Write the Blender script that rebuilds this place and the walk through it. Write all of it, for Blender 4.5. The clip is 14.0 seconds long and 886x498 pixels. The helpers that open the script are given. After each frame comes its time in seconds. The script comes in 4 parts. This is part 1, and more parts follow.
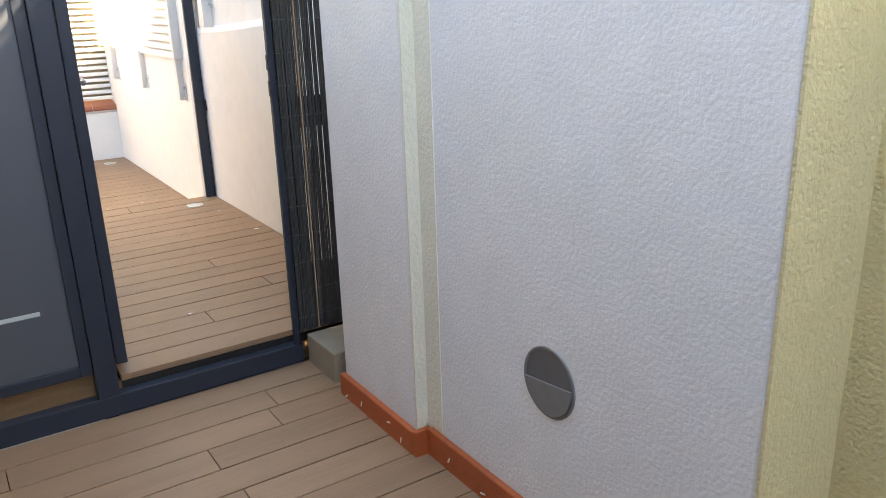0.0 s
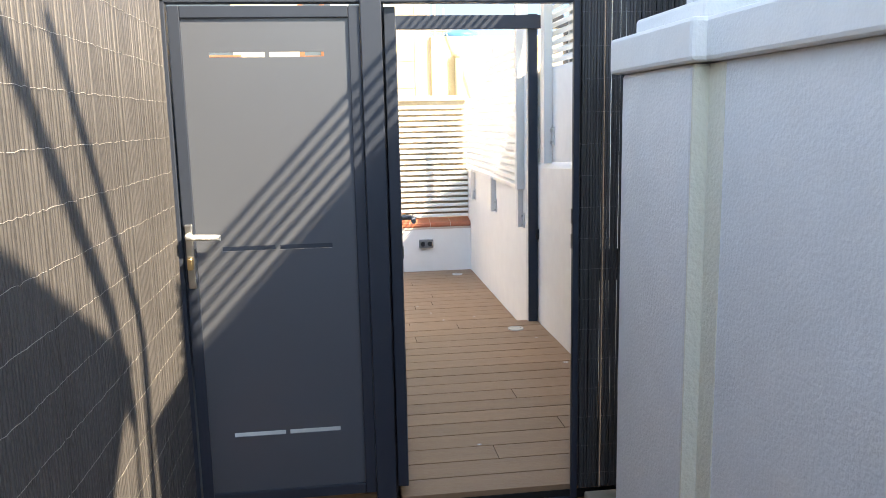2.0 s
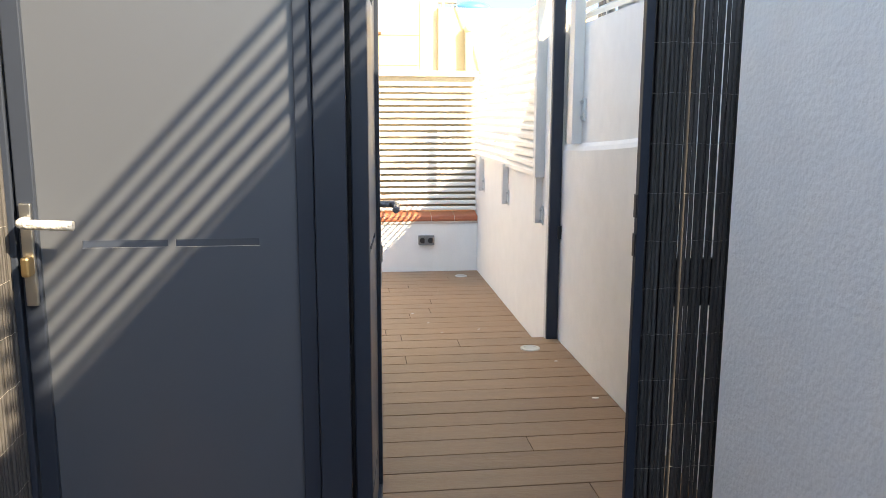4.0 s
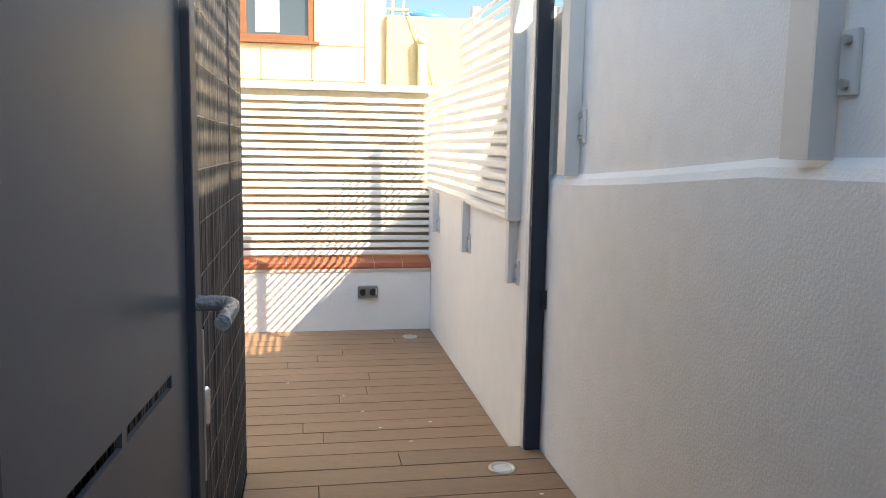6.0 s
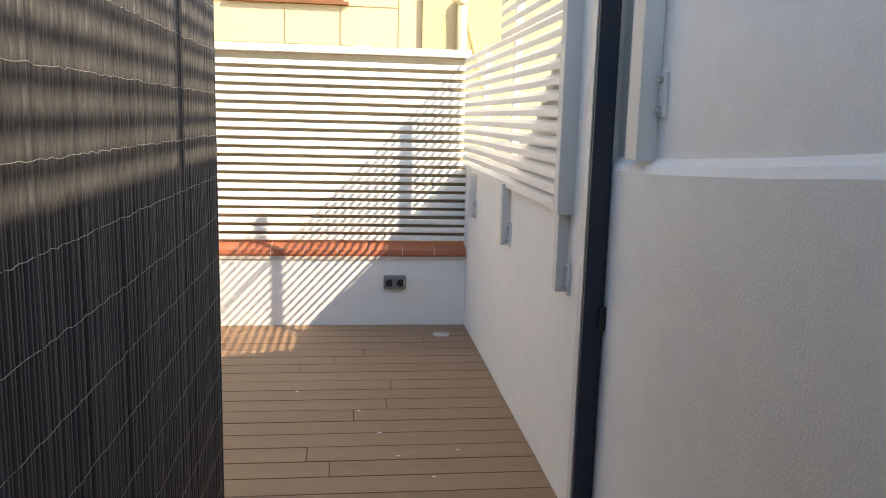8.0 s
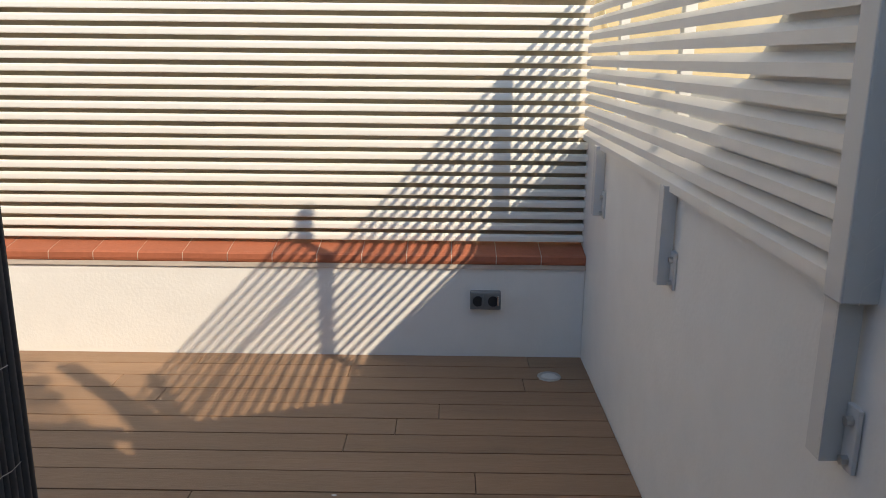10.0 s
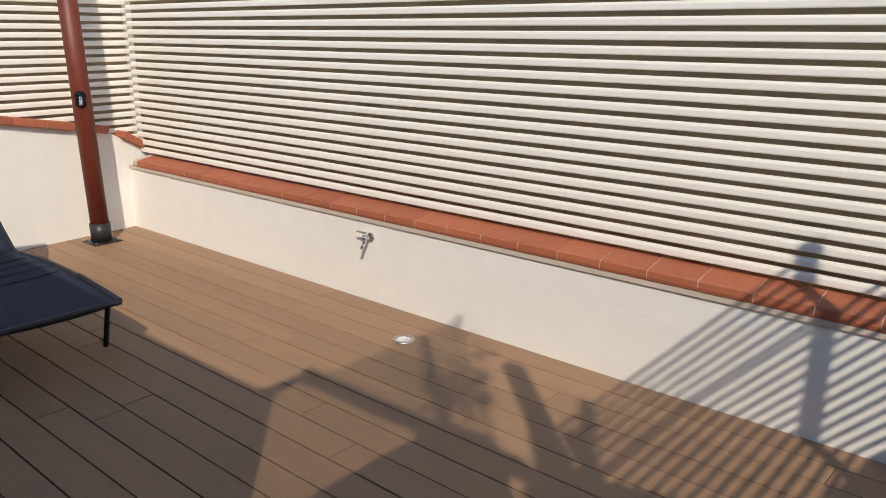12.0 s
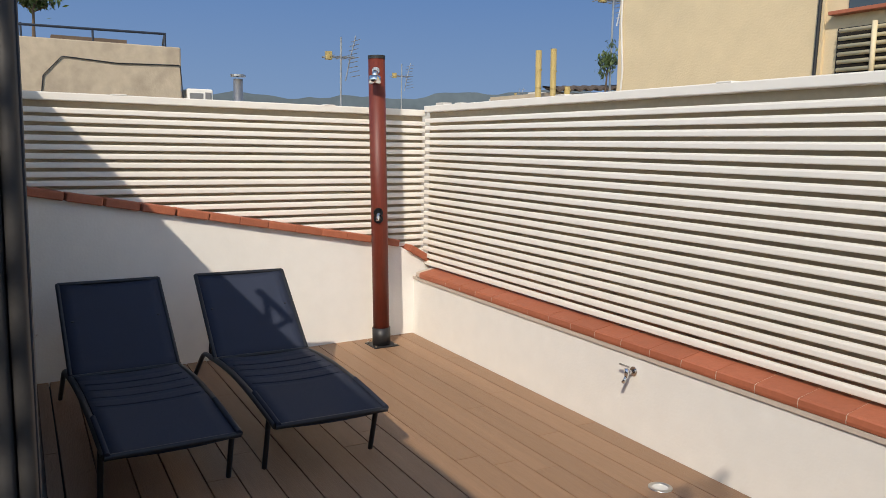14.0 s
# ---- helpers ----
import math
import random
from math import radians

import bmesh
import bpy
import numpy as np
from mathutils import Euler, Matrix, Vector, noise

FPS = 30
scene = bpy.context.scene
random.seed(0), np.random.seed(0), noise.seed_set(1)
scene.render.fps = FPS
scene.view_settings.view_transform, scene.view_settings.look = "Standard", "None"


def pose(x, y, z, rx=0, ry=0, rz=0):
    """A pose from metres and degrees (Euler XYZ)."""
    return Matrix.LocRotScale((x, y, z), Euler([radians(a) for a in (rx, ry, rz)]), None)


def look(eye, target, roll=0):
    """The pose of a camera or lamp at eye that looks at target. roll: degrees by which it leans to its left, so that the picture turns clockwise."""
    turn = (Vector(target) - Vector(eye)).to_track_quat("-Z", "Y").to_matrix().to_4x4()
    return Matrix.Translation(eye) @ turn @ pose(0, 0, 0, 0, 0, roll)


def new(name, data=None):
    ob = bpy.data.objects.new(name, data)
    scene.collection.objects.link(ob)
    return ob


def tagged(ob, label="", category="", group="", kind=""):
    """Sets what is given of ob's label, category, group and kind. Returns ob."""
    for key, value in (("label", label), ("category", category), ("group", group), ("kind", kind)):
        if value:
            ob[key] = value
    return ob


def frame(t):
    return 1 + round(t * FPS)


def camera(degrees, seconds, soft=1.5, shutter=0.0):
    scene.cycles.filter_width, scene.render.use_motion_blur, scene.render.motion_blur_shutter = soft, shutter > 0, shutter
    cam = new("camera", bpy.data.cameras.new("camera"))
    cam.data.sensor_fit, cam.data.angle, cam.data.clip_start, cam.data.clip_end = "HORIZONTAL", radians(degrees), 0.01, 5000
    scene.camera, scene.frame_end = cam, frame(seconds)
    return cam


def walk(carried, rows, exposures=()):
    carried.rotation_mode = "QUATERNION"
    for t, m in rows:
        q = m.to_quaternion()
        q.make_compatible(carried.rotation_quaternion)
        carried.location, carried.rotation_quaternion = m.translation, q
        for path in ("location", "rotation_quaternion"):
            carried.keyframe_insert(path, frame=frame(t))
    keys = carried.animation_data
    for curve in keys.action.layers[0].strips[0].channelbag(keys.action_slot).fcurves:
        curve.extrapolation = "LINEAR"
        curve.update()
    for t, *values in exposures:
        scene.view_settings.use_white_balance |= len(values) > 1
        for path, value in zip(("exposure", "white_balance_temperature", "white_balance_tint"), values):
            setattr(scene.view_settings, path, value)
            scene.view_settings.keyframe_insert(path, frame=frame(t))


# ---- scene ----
cam = camera(59.2, 14.0, soft=0.85)
EXPOSURES = [(0.0, 3.3, 10200, 14), (0.5, 3.3, 10500, 13), (1.0, 3.4, 10600, 14), (1.5, 3.0, 10500, 13), (2.0, 2.65, 8600, 12), (2.5, 2.45, 8400, 12), (5.0, 2.8, 9600, 11), (5.5, 2.55, 9500, 11),
             (6.0, 2.2, 8900, 11), (6.5, 1.95, 8800, 11), (7.2, 1.75, 8500, 11), (9.5, 1.15, 8000, 11), (10.0, 0.75, 7700, 11), (10.5, 0.5, 7500, 11), (11.0, 0.38, 7200, 11), (12.5, 0.33, 7050, 11), (14.0, 0.33, 7050, 11)]
PATH = [
    (0, (0.011, 0.015, 1.462), (1.052, 1.605, 0.839), -1.7),
    (0.5, (0.046, 0.039, 1.505), (0.714, 1.8, 0.83), -1.6),
    (1, (0.113, 0.0, 1.526), (0.515, 1.863, 0.921), -1.8),
    (1.5, (0.204, -0.016, 1.588), (0.481, 1.914, 1.142), -1.6),
    (2, (0.254, 0.01, 1.605), (0.503, 1.967, 1.277), -1.2),
    (2.5, (0.301, 0.115, 1.574), (0.529, 2.075, 1.248), -0.5),
    (2.7, (0.317, 0.215, 1.554), (0.536, 2.173, 1.212), -0.2),
    (4.8, (0.509, 1.583, 1.408), (0.768, 3.538, 1.077), 0.8),
    (5, (0.538, 1.725, 1.401), (0.817, 3.68, 1.081), 0.7),
    (5.5, (0.618, 2.063, 1.413), (0.942, 4.015, 1.122), 0.9),
    (6, (0.663, 2.357, 1.398), (1.007, 4.310, 1.138), 1.0),
    (6.5, (0.706, 2.582, 1.384), (1.035, 4.537, 1.124), 1.1),
    (7, (0.766, 2.706, 1.397), (1.062, 4.664, 1.114), 1.1),
    (7.2, (0.769, 2.738, 1.399), (1.051, 4.695, 1.1), 1.5),
    (9.3, (0.898, 3.989, 1.448), (1.058, 5.933, 1.009), 0.5),
    (9.5, (0.872, 4.173, 1.483), (1.013, 6.112, 1.012), 0.7),
    (10, (0.922, 4.528, 1.445), (0.913, 6.471, 0.971), 0.6),
    (10.5, (1.022, 4.862, 1.45), (0.763, 6.773, 0.93), 0.7),
    (11, (1.072, 5.074, 1.451), (0.468, 6.903, 0.913), 1.0),
    (11.5, (1.049, 5.236, 1.454), (0.084, 6.895, 0.893), 0.4),
    (12, (1.013, 5.33, 1.456), (-0.25, 6.785, 0.92), 0.3),
    (12.5, (1.049, 5.382, 1.454), (-0.451, 6.617, 0.982), 0.7),
    (13, (1.025, 5.387, 1.482), (-0.626, 6.441, 1.08), 0.7),
    (13.5, (1.014, 5.367, 1.531), (-0.703, 6.337, 1.201), 0.9),
    (14, (1.024, 5.378, 1.528), (-0.715, 6.33, 1.268), 1.1),
]
walk(cam, [(t, look(eye, target, roll)) for t, eye, target, roll in PATH], EXPOSURES)

# ---- daylight ----
SUN = Vector((0.945, -0.87, 1.0)).normalized()
world = bpy.data.worlds.new("sky")
scene.world = world
world.use_nodes = True
wn = world.node_tree
sky = wn.nodes.new("ShaderNodeTexSky")
sky.sky_type, sky.sun_disc = "NISHITA", False
sky.sun_elevation = math.asin(SUN.z)
sky.sun_rotation = math.atan2(SUN.x, SUN.y)
sky.air_density, sky.dust_density, sky.ozone_density = 1.0, 0.3, 1.8
wn.links.new(sky.outputs[0], wn.nodes["Background"].inputs[0])
wn.nodes["Background"].inputs[1].default_value = 0.145
sun = new("sun", bpy.data.lights.new("sun", "SUN"))
sun.data.energy, sun.data.angle, sun.data.color = 2.75, radians(0.6), (1.0, 0.93, 0.82)
sun.matrix_world = look(SUN * 30, (0, 0, 0))


# ---- materials ----
def mat(name, base, rough=0.6, metal=0.0, vary=0.12, scale=6.0, bump=0.0, bscale=120.0, stretch=(1, 1, 1), rnd=0.0, stain=0.0, stain_col=(0.3, 0.25, 0.2), spec=0.5):
    """A painted, grained or cast surface: a fine and a coarse variation, relief, and some spread between pieces."""
    m = bpy.data.materials.new(name)
    m.use_nodes = True
    n, l = m.node_tree.nodes, m.node_tree.links
    b = n["Principled BSDF"]
    b.inputs["Roughness"].default_value, b.inputs["Metallic"].default_value = rough, metal
    b.inputs["Specular IOR Level"].default_value = spec
    tc, info = n.new("ShaderNodeTexCoord"), n.new("ShaderNodeObjectInfo")
    shift = n.new("ShaderNodeVectorMath")
    shift.operation = "MULTIPLY_ADD"
    shift.inputs[1].default_value = (1, 1, 1)
    offs = n.new("ShaderNodeMath")
    offs.operation = "MULTIPLY"
    offs.inputs[1].default_value = 37.0 if rnd else 0.0
    l.new(info.outputs["Random"], offs.inputs[0])
    l.new(tc.outputs["Object"], shift.inputs[0])
    l.new(offs.outputs[0], shift.inputs[2])
    mp = n.new("ShaderNodeMapping")
    mp.inputs["Scale"].default_value = stretch
    l.new(shift.outputs[0], mp.inputs[0])
    coarse, fine = n.new("ShaderNodeTexNoise"), n.new("ShaderNodeTexNoise")
    coarse.inputs["Scale"].default_value, coarse.inputs["Detail"].default_value = scale * 0.25, 3
    fine.inputs["Scale"].default_value, fine.inputs["Detail"].default_value = scale * 4, 5
    for t in (coarse, fine):
        l.new(mp.outputs[0], t.inputs["Vector"])
    mix = n.new("ShaderNodeMath")
    mix.operation = "ADD"
    l.new(coarse.outputs[0], mix.inputs[0])
    l.new(fine.outputs[0], mix.inputs[1])
    val = n.new("ShaderNodeMapRange")
    val.inputs[1].default_value, val.inputs[2].default_value = 0.6, 1.4
    val.inputs[3].default_value, val.inputs[4].default_value = 1 - vary, 1 + vary
    l.new(mix.outputs[0], val.inputs[0])
    hsv = n.new("ShaderNodeHueSaturation")
    hsv.inputs["Color"].default_value = (*base, 1)
    piece = n.new("ShaderNodeMath")
    piece.operation = "MULTIPLY_ADD"
    piece.inputs[1].default_value, piece.inputs[2].default_value = 2 * rnd, 1 - rnd
    l.new(info.outputs["Random"], piece.inputs[0])
    both = n.new("ShaderNodeMath")
    both.operation = "MULTIPLY"
    l.new(val.outputs[0], both.inputs[0])
    l.new(piece.outputs[0], both.inputs[1])
    l.new(both.outputs[0], hsv.inputs["Value"])
    col = hsv.outputs[0]
    if stain:
        blot, ramp, mx = n.new("ShaderNodeTexNoise"), n.new("ShaderNodeMapRange"), n.new("ShaderNodeMix")
        blot.inputs["Scale"].default_value, blot.inputs["Detail"].default_value = 1.7, 6
        l.new(shift.outputs[0], blot.inputs["Vector"])
        ramp.inputs[1].default_value, ramp.inputs[2].default_value, ramp.inputs[4].default_value = 0.5, 0.75, stain
        l.new(blot.outputs[0], ramp.inputs[0])
        mx.data_type = "RGBA"
        l.new(ramp.outputs[0], mx.inputs[0])
        l.new(col, mx.inputs[6])
        mx.inputs[7].default_value = (*stain_col, 1)
        col = mx.outputs[2]
    l.new(col, b.inputs["Base Color"])
    rr = n.new("ShaderNodeMapRange")
    rr.inputs[1].default_value, rr.inputs[2].default_value = 0.6, 1.4
    rr.inputs[3].default_value, rr.inputs[4].default_value = max(rough - 0.025, 0.03), min(rough + 0.025, 1)
    l.new(mix.outputs[0], rr.inputs[0])
    l.new(rr.outputs[0], b.inputs["Roughness"])
    if bump:
        bt, bp = n.new("ShaderNodeTexNoise"), n.new("ShaderNodeBump")
        bt.inputs["Scale"].default_value, bt.inputs["Detail"].default_value = bscale, 3
        l.new(mp.outputs[0], bt.inputs["Vector"])
        bp.inputs["Strength"].default_value, bp.inputs["Distance"].default_value = bump, 0.01
        l.new(bt.outputs[0], bp.inputs["Height"])
        l.new(bp.outputs[0], b.inputs["Normal"])
    return m


WHITE = mat("white_stucco", (0.83, 0.82, 0.79), 0.9, vary=0.05, scale=3, bump=0.18, bscale=110)
WHITE_SMOOTH = mat("white_smooth_plaster", (0.83, 0.815, 0.775), 0.85, vary=0.04, scale=2, bump=0.12, bscale=60)
ROUGH_WHITE = mat("white_coarse_stucco", (0.79, 0.79, 0.785), 0.9, vary=0.06, scale=2.2, bump=0.36, bscale=85)
CREAM = mat("cream_painted_stucco", (0.74, 0.62, 0.36), 0.9, vary=0.06, scale=3, bump=0.8, bscale=95)
PALECREAM = mat("pale_cream_stucco", (0.77, 0.74, 0.62), 0.9, vary=0.05, scale=3, bump=0.45, bscale=80)
YELLOW = mat("yellow_house_stucco", (0.66, 0.535, 0.345), 0.95, vary=0.09, scale=1.2, bump=0.3, bscale=60, stain=0.25, stain_col=(0.5, 0.42, 0.28))
YELLOW_OLD = mat("weathered_ochre_render", (0.60, 0.48, 0.28), 0.95, vary=0.14, scale=1.6, bump=0.4, bscale=40, stain=0.5, stain_col=(0.4, 0.33, 0.22))
GREYOLD = mat("stained_concrete_render", (0.46, 0.38, 0.28), 0.95, vary=0.18, scale=1.5, bump=0.4, bscale=30, stain=0.6, stain_col=(0.2, 0.16, 0.12))
DECK = mat("brown_composite_decking", (0.315, 0.188, 0.11), 0.55, vary=0.16, scale=9, bump=0.25, bscale=60, stretch=(0.25, 6, 1), rnd=0.07)
FASCIA = mat("deck_edge_board", (0.24, 0.14, 0.07), 0.65, vary=0.18, scale=8, bump=0.2, bscale=50, stretch=(0.3, 4, 4))
UNDER = mat("dark_subfloor_and_shade", (0.02, 0.017, 0.015), 0.95)
TERRA = mat("terracotta_coping_tile", (0.40, 0.125, 0.065), 0.55, vary=0.12, scale=10, bump=0.15, bscale=80, rnd=0.10)
MORTAR = mat("pale_mortar", (0.55, 0.47, 0.4), 0.95, vary=0.1)
SKIRT = mat("orange_red_skirting_paint", (0.50, 0.11, 0.035), 0.6, vary=0.12, scale=8, bump=0.15, stain=0.35, stain_col=(0.32, 0.08, 0.04))
SLAT = mat("white_painted_metal_slat", (0.84, 0.805, 0.735), 0.42, vary=0.03, scale=3)
GAPSHADE = mat("brown_slat_gap_shade", (0.45, 0.375, 0.265), 0.9, vary=0.12, scale=6, bump=0.1)
SLATPOST = mat("grey_white_painted_steel", (0.66, 0.65, 0.62), 0.45, vary=0.03, scale=4)
ANTH = mat("anthracite_painted_steel", (0.026, 0.034, 0.050), 0.40, vary=0.06, scale=3, bump=0.03, bscale=500, spec=0.3)
PANEL = mat("anthracite_gate_panel", (0.076, 0.087, 0.106), 0.34, vary=0.015, scale=2, bump=0.02, bscale=400, spec=0.38)
CANE = mat("black_plastic_cane", (0.062, 0.060, 0.060), 0.5, vary=0.2, scale=20, rnd=0.25, spec=0.25)
WIRE = mat("thin_galvanised_wire", (0.42, 0.40, 0.37), 0.6, metal=0.2)
CHROME = mat("chrome", (0.75, 0.75, 0.75), 0.12, metal=1.0, vary=0.02)
STEEL = mat("brushed_steel", (0.55, 0.54, 0.52), 0.32, metal=1.0, vary=0.05)
BRASS = mat("brass_lock_cylinder", (0.75, 0.55, 0.3), 0.3, metal=1.0)
FILM = mat("torn_protective_film", (0.22, 0.23, 0.25), 0.22, vary=0.2, scale=40, bump=0.8, bscale=90)
PALEFILM = mat("pale_protective_film", (0.62, 0.62, 0.6), 0.25, vary=0.2, scale=40, bump=0.8, bscale=90)
BLACK = mat("black_plastic", (0.018, 0.018, 0.02), 0.45)
VENTG = mat("grey_vent_plastic", (0.13, 0.13, 0.13), 0.5)
GREY = mat("grey_socket_plastic", (0.20, 0.20, 0.20), 0.5)
REDWOOD = mat("reddish_varnished_wood", (0.15, 0.026, 0.014), 0.5, vary=0.28, scale=10, stretch=(3, 3, 0.25), bump=0.05)
FABRIC = mat("navy_mesh_fabric", (0.021, 0.030, 0.058), 0.75, vary=0.1, scale=30, bump=0.25, bscale=700)
TRIMFAB = mat("navy_edge_binding", (0.012, 0.017, 0.034), 0.8)
FRAMEM = mat("dark_powder_coated_tube", (0.015, 0.017, 0.022), 0.4)
LAMPG = mat("frosted_lamp_glass", (0.7, 0.7, 0.66), 0.25, vary=0.05)
STONE = mat("beige_stone_step", (0.36, 0.29, 0.21), 0.8, vary=0.12, scale=6, bump=0.2, bscale=60)
BROWNWOOD = mat("brown_window_timber", (0.22, 0.085, 0.035), 0.5, vary=0.2, scale=8, stretch=(1, 1, 4))
PIPE = mat("cream_painted_pipe", (0.68, 0.58, 0.38), 0.55, vary=0.06)
BLUE = mat("blue_plastic", (0.05, 0.22, 0.42), 0.4)
ZINC = mat("galvanised_metal", (0.42, 0.42, 0.42), 0.4, metal=0.8, vary=0.12)
YCANE = mat("yellow_bamboo_pole", (0.43, 0.32, 0.12), 0.5, vary=0.15, scale=8)
TILER = mat("dark_corrugated_roofing", (0.10, 0.075, 0.06), 0.9, vary=0.25)
LEAF = mat("green_leaf", (0.07, 0.11, 0.03), 0.5, vary=0.35, scale=8)
BARK = mat("bark", (0.12, 0.085, 0.06), 0.9, vary=0.2)
# distance haze is mixed into the hill colour as a blue tint
HILL = mat("haze_tinted_wooded_hill", (0.10, 0.13, 0.15), 1.0, vary=0.2, scale=0.02)
CITY = mat("pale_distant_facade", (0.60, 0.56, 0.50), 0.9, vary=0.1)
ROOF = mat("pale_roof_render", (0.45, 0.40, 0.34), 0.9, vary=0.15, scale=2)
GROUND = mat("far_ground", (0.20, 0.19, 0.17), 1.0, vary=0.2, scale=0.2)
GLASS = bpy.data.materials.new("window_glass")
GLASS.use_nodes = True
_g = GLASS.node_tree.nodes["Principled BSDF"]
_g.inputs["Base Color"].default_value, _g.inputs["Roughness"].default_value = (0.05, 0.07, 0.09, 1), 0.03


# ---- building helpers ----
def box(bm, lo, hi, bevel=0.0):
    """Adds a box between two corners, its edges eased by bevel."""
    c = [(a + b) / 2 for a, b in zip(lo, hi)]
    g = bmesh.ops.create_cube(bm, size=1, matrix=Matrix.Translation(c) @ Matrix.Diagonal((hi[0] - lo[0], hi[1] - lo[1], hi[2] - lo[2], 1)))
    if bevel:
        es = list({e for v in g["verts"] for e in v.link_edges})
        bmesh.ops.bevel(bm, geom=es, offset=bevel, segments=2, affect="EDGES", profile=0.5)


def boxes(*items, bevel=0.0):
    bm = bmesh.new()
    for lo, hi in items:
        box(bm, lo, hi, bevel)
    return bm


def rod(bm, a, b, r, r2=None, n=12, caps=True):
    """Adds a round bar from a to b."""
    a, b = Vector(a), Vector(b)
    d = b - a
    m = Matrix.Translation((a + b) / 2) @ d.to_track_quat("Z", "Y").to_matrix().to_4x4()
    bmesh.ops.create_cone(bm, cap_ends=caps, segments=n, radius1=r, radius2=r if r2 is None else r2, depth=d.length, matrix=m)


def rods(*items, n=12):
    bm = bmesh.new()
    for a, b, r in items:
        rod(bm, a, b, r, n=n)
    return bm


def tube(points, r, n=8, corner=0.03):
    """A bent tube through points, its bends rounded."""
    cu = bpy.data.curves.new("tube", "CURVE")
    cu.dimensions, cu.bevel_depth, cu.bevel_resolution, cu.use_fill_caps = "3D", r, 3, True
    sp = cu.splines.new("POLY")
    ps = [Vector(p) for p in points]
    out = [ps[0]]
    for a, b, c in zip(ps, ps[1:], ps[2:]):
        k = min(corner, (a - b).length / 2, (c - b).length / 2)
        p, q = b + (a - b).normalized() * k, b + (c - b).normalized() * k
        for i in range(5):
            f = i / 4
            out.append(p.lerp(b, f).lerp(b.lerp(q, f), f))
    out.append(ps[-1])
    sp.points.add(len(out) - 1)
    for s, p in zip(sp.points, out):
        s.co = (*p, 1)
    ob = bpy.data.objects.new("tube", cu)
    me = bpy.data.meshes.new_from_object(ob)
    bpy.data.objects.remove(ob)
    bm = bmesh.new()
    bm.from_mesh(me)
    bpy.data.meshes.remove(me)
    return bm


def extrude_profile(pts, x0, x1):
    """A prism along x with the (y, z) outline pts."""
    bm = bmesh.new()
    a = [bm.verts.new((x0, *p)) for p in pts]
    b = [bm.verts.new((x1, *p)) for p in pts]
    for i in range(len(pts)):
        j = (i + 1) % len(pts)
        bm.faces.new((a[i], a[j], b[j], b[i]))
    bm.faces.new(a[::-1])
    bm.faces.new(b)
    bmesh.ops.recalc_face_normals(bm, faces=bm.faces)
    return bm


def mesh_of(name, bm, material, smooth=False):
    me = bpy.data.meshes.new(name)
    bm.to_mesh(me)
    bm.free()
    me.materials.append(material)
    if smooth:
        for p in me.polygons:
            p.use_smooth = True
    return me


def part(name, bm, material, parent, label="", smooth=False):
    ob = new(name, mesh_of(name, bm, material, smooth))
    ob.parent = parent
    return tagged(ob, label)


def piece(name, me, parent, m):
    ob = new(name, me)
    ob.parent = parent
    ob.matrix_basis = m
    return ob


def thing(name, label, category, group="", m=None):
    ob = new(name)
    ob.empty_display_size = 0.1
    if m is not None:
        ob.matrix_basis = m
    return tagged(ob, label, category, group)


def solid(name, bm, material, label, category="", kind="structure", smooth=False):
    ob = new(name, mesh_of(name, bm, material, smooth))
    return tagged(ob, label, category or name.split("_")[0], kind=kind)


def along(p0, p1):
    """The pose of a line from p0 to p1 on plan: x runs along it, y to its left."""
    d = Vector(p1) - Vector(p0)
    return pose(p0[0], p0[1], 0, 0, 0, math.degrees(math.atan2(d.y, d.x))), d.to_2d().length


def ring(bm, r0, r1, z0, z1, n=32):
    """A flat ring with an outer wall."""
    loops = []
    for r, z in ((r1, z0), (r1, z1 - 0.001), (r1 - 0.002, z1), (r0 + 0.002, z1), (r0, z1 - 0.003), (r0, z0)):
        loops.append([bm.verts.new((r * math.cos(i * math.tau / n), r * math.sin(i * math.tau / n), z)) for i in range(n)])
    for a, b in zip(loops, loops[1:]):
        for i in range(n):
            bm.faces.new((a[i], a[(i + 1) % n], b[(i + 1) % n], b[i]))
    return bm


# ---- large structure ----
ZF, ZC, ZT = 0.02, 0.15, 0.0       # the three deck levels: entrance, passage, terrace
L0, L1 = (-4.352, 5.43), (-4.63, 8.30)

solid("ground", boxes(((-3000, -3000, -8.2), (3000, 3000, -8.0))), GROUND, "grey-brown ground far below the roof terraces", "ground")
solid("roof_slab", boxes(((-5.2, -4.0, -0.6), (4.5, 8.6, -0.06))), ROOF, "pale roof slab under the timber decks", "floor")

# terrace end wall and its neighbour on the sunny side
solid("wall_north", boxes(((-4.80, 8.20, -0.3), (1.60, 8.40, 0.455)), bevel=0.006), WHITE_SMOOTH, "low white plastered parapet behind the terrace", "wall")
bm = bmesh.new()
f0 = [bm.verts.new((1.60, y, z)) for y, z in ((5.44, -0.3), (8.60, -0.3), (8.60, 1.10), (6.70, 1.10), (5.76, 1.90), (5.44, 1.96))]
g = bmesh.ops.extrude_face_region(bm, geom=[bm.faces.new(f0)])
bmesh.ops.translate(bm, verts=[e for e in g["geom"] if isinstance(e, bmesh.types.BMVert)], vec=(0.22, 0, 0))
bmesh.ops.recalc_face_normals(bm, faces=bm.faces)
solid("wall_east", bm, WHITE_SMOOTH, "white plastered side wall carrying a slatted screen", "wall")

